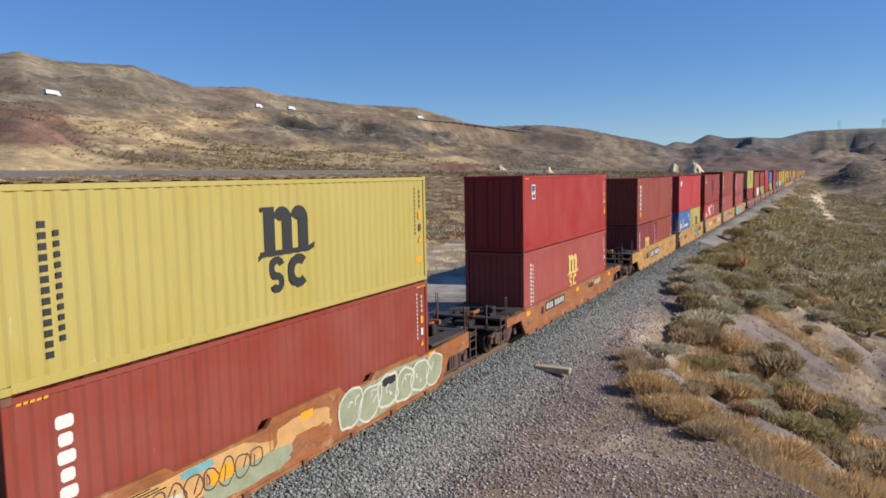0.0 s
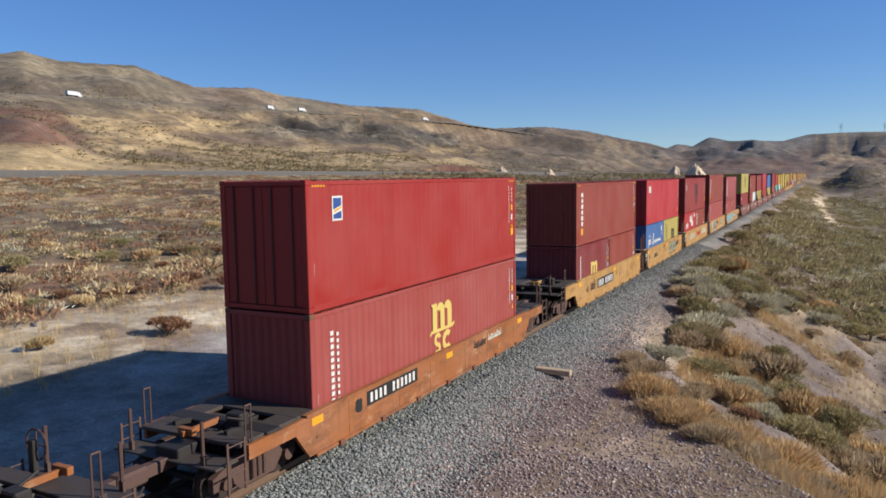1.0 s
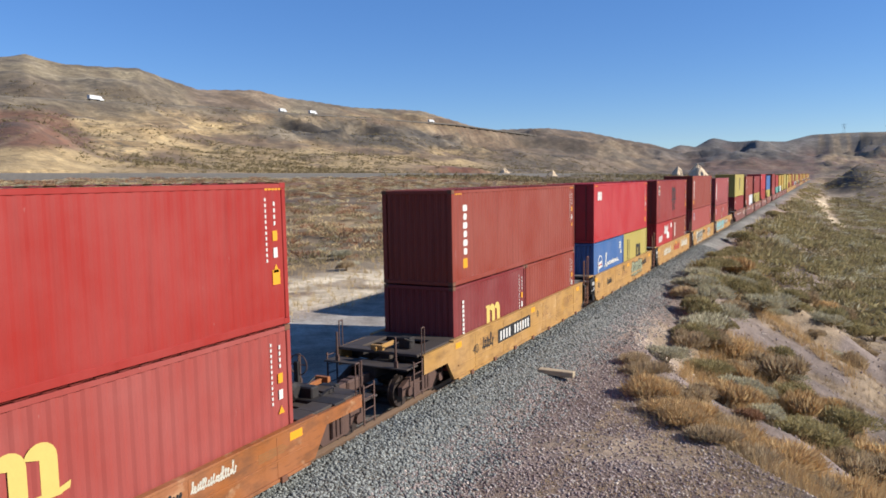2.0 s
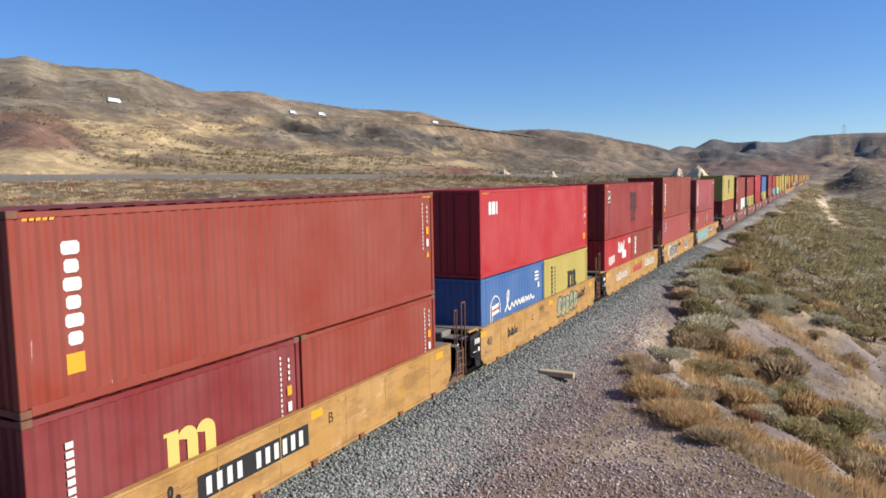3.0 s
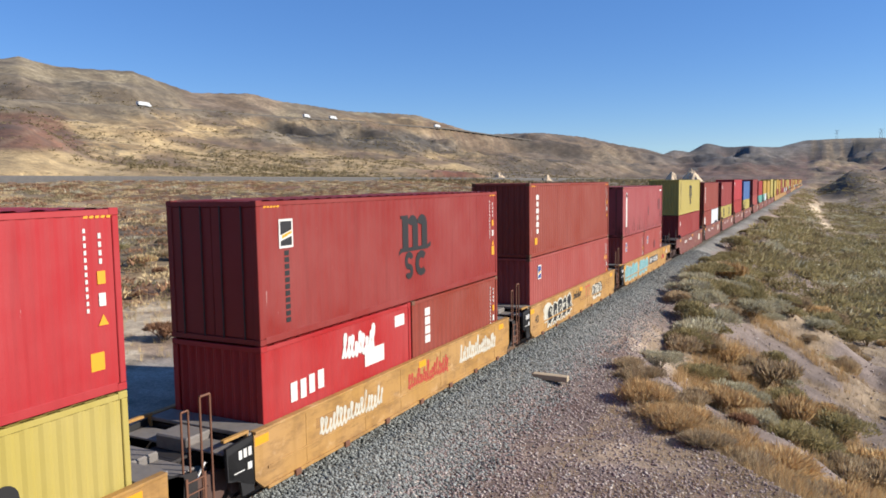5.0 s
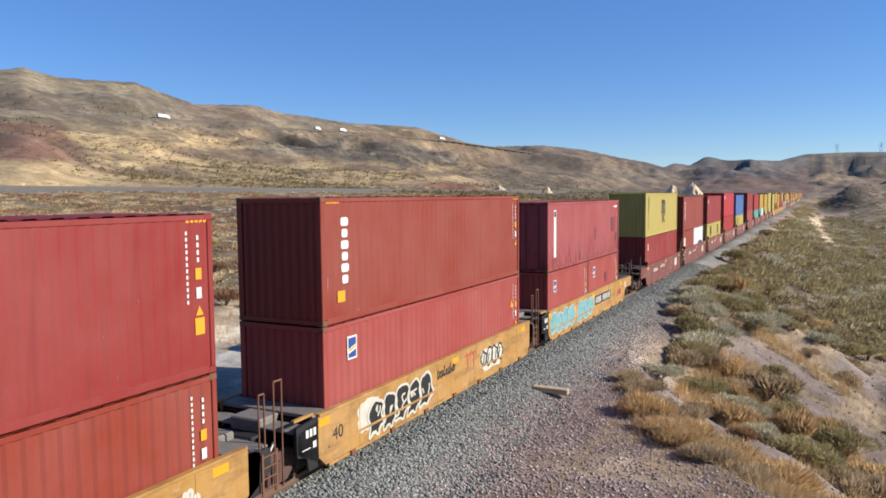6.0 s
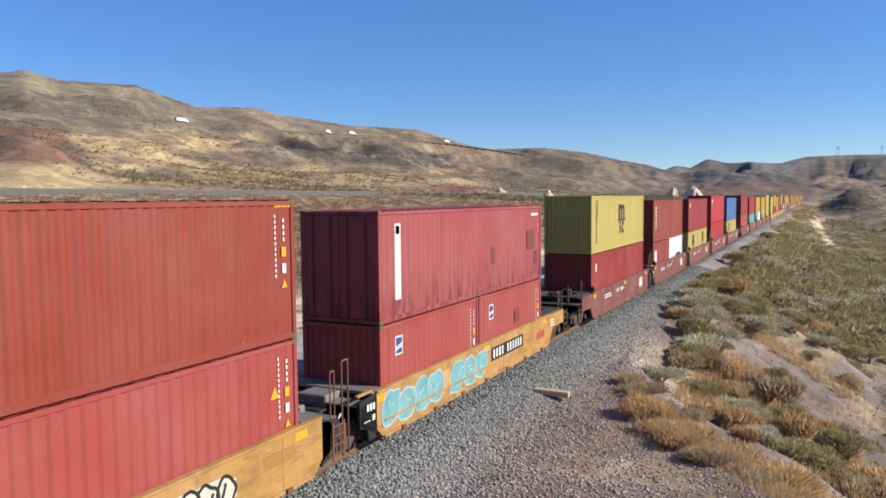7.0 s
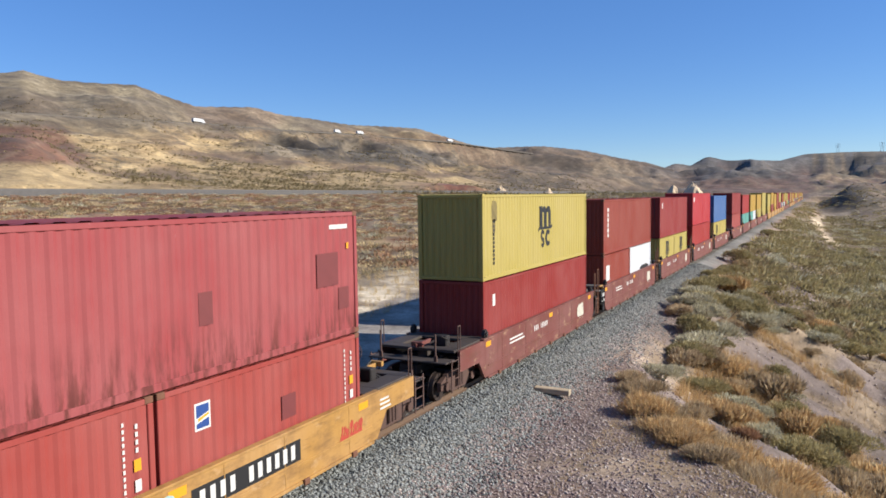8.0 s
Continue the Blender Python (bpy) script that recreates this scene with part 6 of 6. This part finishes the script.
def spread(count, x0, x1, y0, y1, kinds, lo, hi, keep, gap):
    made = tries = 0
    while made < count and tries < count * 30:
        tries += 1
        y = y0 * (y1 / y0) ** random.random()
        x = random.uniform(x0, x1)
        if not keep(x, y):
            continue
        size = random.uniform(lo, hi)
        if any((x - a) ** 2 + (y - b) ** 2 < (gap * (size + c)) ** 2 for a, b, c in SHRUBS):
            continue
        build_shrub(random.choice(kinds), x, y, size)
        made += 1


def edge(x, y):
    return x - float(bench(np.array([float(y)]))[0])


random.seed(11)
# single plants that stand out on the crest of the bank
for kind, x, y, size in (("olive", 4.9, 47, 1.9), ("sage", 5.4, 44.5, 1.8), ("olive", 4.2, 52, 1.6), ("dun", 4.3, 43, 1.5), ("pale_plume", 5.0, 27.0, 0.95), ("pale_plume", 5.6, 25.8, 1.0), ("sage", 4.3, 49.5, 1.9), ("olive", 5.3, 40.5, 1.8), ("sage", 6.2, 42, 1.9),
                         ("pale_plume", 6.2, 24.6, 0.95), ("dun", 6.9, 23.8, 1.0), ("gold", 8.0, 29.5, 1.7), ("gold", 8.4, 31.5, 1.4), ("rust", 8.9, 27.8, 1.0), ("gold", 7.6, 35, 1.5), ("dun", 6.3, 37.5, 1.7), ("sage", 5.9, 39, 1.8),
                         ("gold", 7.2, 38, 1.6), ("sage", 8.0, 33.5, 1.5), ("plume", 7.6, 22.8, 1.2), ("plume", 8.8, 22.6, 1.4), ("plume", 9.8, 21.8, 1.4), ("pale_plume", 10.8, 20.8, 1.2), ("dun", 7.3, 26.2, 1.3), ("olive", 6.6, 33.0, 1.3),
                         ("plume", 10.4, 22.6, 1.5), ("plume", 11.6, 21.4, 1.5), ("dun", 12.4, 20.6, 1.3), ("plume", 12.8, 22.2, 1.4), ("pale_plume", 11.6, 19.2, 1.2), ("plume", 13.6, 20.8, 1.4)):
    build_shrub(kind, x, y, size)


def clumped(x, y):
    return float(growth(np.array([x]), np.array([y]))[0]) > 0.5


spread(32, 6, 15, 17.5, 25, ["plume", "plume", "pale_plume"], 0.55, 1.15, lambda x, y: -0.4 < edge(x, y) < 3.2 and y + 0.3 * x > 22, 0.3)
spread(150, 5, 34, 24, 90, ["sage", "olive", "dun", "sage", "olive", "dun", "gold"], 0.9, 2.1, lambda x, y: 0.6 < edge(x, y) < 5 + y * 0.32 and clumped(x, y), 0.24)
spread(40, 3, 9, 45, 150, ["olive", "olive", "sage", "dun"], 1.1, 2.1, lambda x, y: -0.6 < edge(x, y) < 4, 0.36)
spread(46, -48, -15, 14, 75, ["rust", "sage", "dun", "straw", "olive", "rust"], 0.9, 1.8, lambda x, y: x < -24 or random.random() < 0.25, 0.42)


def scatter(name, n, draw, template, tones, label, lo, hi):
    """Far plants of one kind, joined; draw(n) gives their places."""
    x, y = draw(n)
    tv, tf = template
    k = np.stack([lo + (hi - lo) * rng.random(len(x)) ** 1.6] * 3, 1) * np.stack([0.8 + 0.5 * rng.random(len(x)), 0.8 + 0.5 * rng.random(len(x)), 0.7 + 0.5 * rng.random(len(x))], 1)
    return join_copies(name, tv, tf, np.stack([x, y, height(x, y) - 0.04], 1), rng.random(len(x)) * 6.28, k, tones, label, "scrub")


def tuft_template(seed, n=80, leaf=0.24):
    return leaf_cloud(seed, n, 1.0, 0.52, leaf, 0.6, 9)


def left_field(n):
    u = 22 + 140 * rng.random(n * 3)
    y = 14 + 330 * rng.random(n * 3) ** 1.3
    ok = fbm(-u / 16, y / 16, 3, 81) + 0.35 * rng.random(n * 3) > 0.57
    return -u[ok][:n], y[ok][:n]


def beyond_line(n):
    a, r = np.radians(2 + 58 * rng.random(n * 2)), 215 + 330 * rng.random(n * 2)
    x, y = EYE.x - r * np.sin(a), r * np.cos(a)
    ok = (-x > LINE_2 + 10) & (fbm(x / 26, y / 70, 4, 82) + 0.12 * rng.random(n * 2) > 0.60)
    return x[ok][:n], y[ok][:n]


def right_basin(n):
    y = 70 * (560 / 70) ** rng.random(n * 3)
    x = 4 + (20 + 0.22 * y) * rng.random(n * 3)
    ok = (x > bench(y) + 0.5) & ((on_trail(x, y) < 0.05)) & (fbm(x / 12, y / 20, 3, 83) + 0.4 * rng.random(n * 3) > 0.6)
    return x[ok][:n], y[ok][:n]


def hillside(n):
    a, r = np.radians(-12 + 74 * rng.random(n * 4)), 330 + 720 * rng.random(n * 4) ** 1.1
    x, y = EYE.x - r * np.sin(a), r * np.cos(a)
    ok = (r < 0.84 * np.interp(np.degrees(a), [q[0] for q in SKYLINE], [q[2] for q in SKYLINE])) & (abs(x) > 16) & (fbm(x / 80, y / 60, 5, 84) + 0.45 * rng.random(n * 4) > 0.72) & ~((np.degrees(a) > 50) & (r < 480) & (rng.random(n * 4) < 0.7))
    return x[ok][:n], y[ok][:n]


scatter("rust_scrub", 2600, left_field, tuft_template(1, 64, 0.2), RUST, "low rust-red scrub across the valley floor", 0.8, 2.0)
scatter("sage_scrub", 900, left_field, tuft_template(2, 60), SAGE, "grey-green sage scrub across the valley floor", 0.6, 1.6)
scatter("straw_scrub", 3400, left_field, tuft_template(3, 60, 0.2), STRAW, "pale dry grass clumps across the valley floor", 0.6, 1.6)
scatter("dark_scrub", 3200, left_field, tuft_template(7, 64, 0.2), DARKLEAF, "dark olive scrub across the valley floor", 0.8, 1.9)
scatter("field_scrub", 2200, beyond_line, leaf_cloud(4, 40, 0.9, 0.34, 0.26, 0.3, 6), DARKLEAF, "dark scrub dotted over the straw field beyond the second track", 0.6, 1.9)
scatter("basin_scrub", 2700, right_basin, tuft_template(5), OLIVE, "olive scrub covering the low ground beside the track", 0.9, 2.4)
scatter("basin_sage", 1300, right_basin, tuft_template(6), SAGE, "grey sage covering the low ground beside the track", 0.9, 2.2)
scatter("basin_straw", 350, right_basin, tuft_template(8), STRAW, "dry straw clumps on the low ground beside the track", 0.6, 1.4)
scatter("basin_dark", 2500, right_basin, tuft_template(10), DARKLEAF, "dark olive brush on the low ground beside the track", 0.9, 2.4)
scatter("hill_scrub", 16000, hillside, leaf_cloud(9, 14, 1.0, 0.46, 0.5, 0.3, 5), DARKLEAF, "dark scrub dotted over the far hillsides", 0.7, 2.9)


def blades(seed, n):
    g = np.random.default_rng(seed)
    a, r = g.random(n) * 6.28, np.sqrt(g.random(n)) * 0.16
    base = np.stack([r * np.cos(a), r * np.sin(a), np.zeros(n)], 1)
    lean = np.stack([np.cos(a) * g.random(n) * 0.35, np.sin(a) * g.random(n) * 0.35, 0.45 + 0.6 * g.random(n)], 1)
    side_way = np.stack([-np.sin(a), np.cos(a), np.zeros(n)], 1) * 0.011
    v = np.stack([base - side_way, base + side_way, base + lean], 1)
    return v.reshape(-1, 3), np.arange(n * 3).reshape(n, 3)


def bank_grass(n):
    y = 14 * (85 / 14) ** rng.random(n * 6)
    x = 4 + (16 + 0.12 * y) * rng.random(n * 6)
    e = x - bench(y)
    ok = (fbm(x / 3.5, y / 3.5, 3, 85) + 0.3 * rng.random(n * 6) > 0.62) & (e > -1.2) & (rng.random(n * 6) < 0.12 + growth(x, y))
    return x[ok][:n], y[ok][:n]


def warm_patches(n):
    y = 20 * (75 / 20) ** rng.random(n * 6)
    x = 6 + (12 + 0.1 * y) * rng.random(n * 6)
    ok = (fbm(x / 5, y / 6, 3, 87) + 0.12 * rng.random(n * 6) > 0.56) & (x - bench(y) > 0.6) & (growth(x, y) > 0.3)
    return x[ok][:n], y[ok][:n]


def near_grass(n):
    x, y = 5.5 + 12 * rng.random(n * 8), 15.5 + 10 * rng.random(n * 8)
    e = x - bench(y) + 2.4 * (fbm(x / 1.8, y / 1.8, 3, 86) - 0.5) * 2
    ok = (rng.random(n * 8) < smooth(-0.9, 1.4, e) * (1 - smooth(3.5, 6.5, e))) & (y + 0.25 * x > 20.5)
    return x[ok][:n], y[ok][:n]


def litter(n):
    x, y = 5.5 + 9 * rng.random(n * 4), 12 + 11 * rng.random(n * 4)
    ok = (fbm(x / 1.6, y / 1.6, 3, 88) + 0.25 * rng.random(n * 4) > 0.6) & (x - bench(y) < 1.5)
    return x[ok][:n], y[ok][:n]


scatter("litter_grass", 6500, litter, blades(4, 9), STRAW, "short flattened straw litter among the gravel", 0.07, 0.26)
scatter("warm_grass", 4200, warm_patches, blades(5, 14), AMBERGRASS, "tawny dry grass in patches down the bank", 0.45, 1.0)
scatter("golden_grass", 2600, near_grass, blades(1, 15), AMBERGRASS, "tall golden dry grass along the crest of the bank", 0.25, 0.8)
scatter("pale_grass", 2200, near_grass, blades(6, 15), DUN, "pale dry grass along the crest of the bank", 0.2, 0.7)
scatter("bank_grass", 5000, bank_grass, blades(2, 12), DUN, "thin pale dry grass on the bank", 0.2, 0.6)
scatter("verge_grass", 1500, lambda n: (-12 - 14 * rng.random(n), 12 + 50 * rng.random(n)), blades(3, 14), STRAW, "thin pale dry grass beside the service road", 0.3, 0.8)


# ---- what moves ----
# how far the train has rolled, second by second
ROLLED = [(0.0, 0.0), (0.5, 6.312), (1.0, 13.108), (1.5, 19.402), (3.0, 39.416), (3.5, 45.532), (4.0, 52.353), (4.5, 58.591), (6.0, 78.474), (6.5, 84.824), (7.0, 91.600), (7.5, 97.986), (8.0, 104.760)]


def motions():
    for ob in CARS + LOADS:
        x, y, z = ob.location
        walk(ob, [(t, pose(x, y - d, z)) for t, d in ROLLED])
    # the trucks on the hillside follow the highway
    for ob, a, b in TRUCKS:
        rows = []
        for k in range(9):
            az = a + (b - a) * k / 8
            p, q = highway_at(az), highway_at(az - 0.3)
            d = q - p
            rows.append((float(k), pose(p.x, p.y, p.z + 0.5, 0, 0, math.degrees(math.atan2(-d.x, d.y)))))
        walk(ob, rows)
    # the near wheels of the first cars turn as they roll
    for w in WHEELS[:24]:
        x, y, z = w.location
        walk(w, [(k / 30, pose(x, y, z, (k * math.degrees(SPEED / 30 / 0.42)) % 360)) for k in range(241)])


motions()
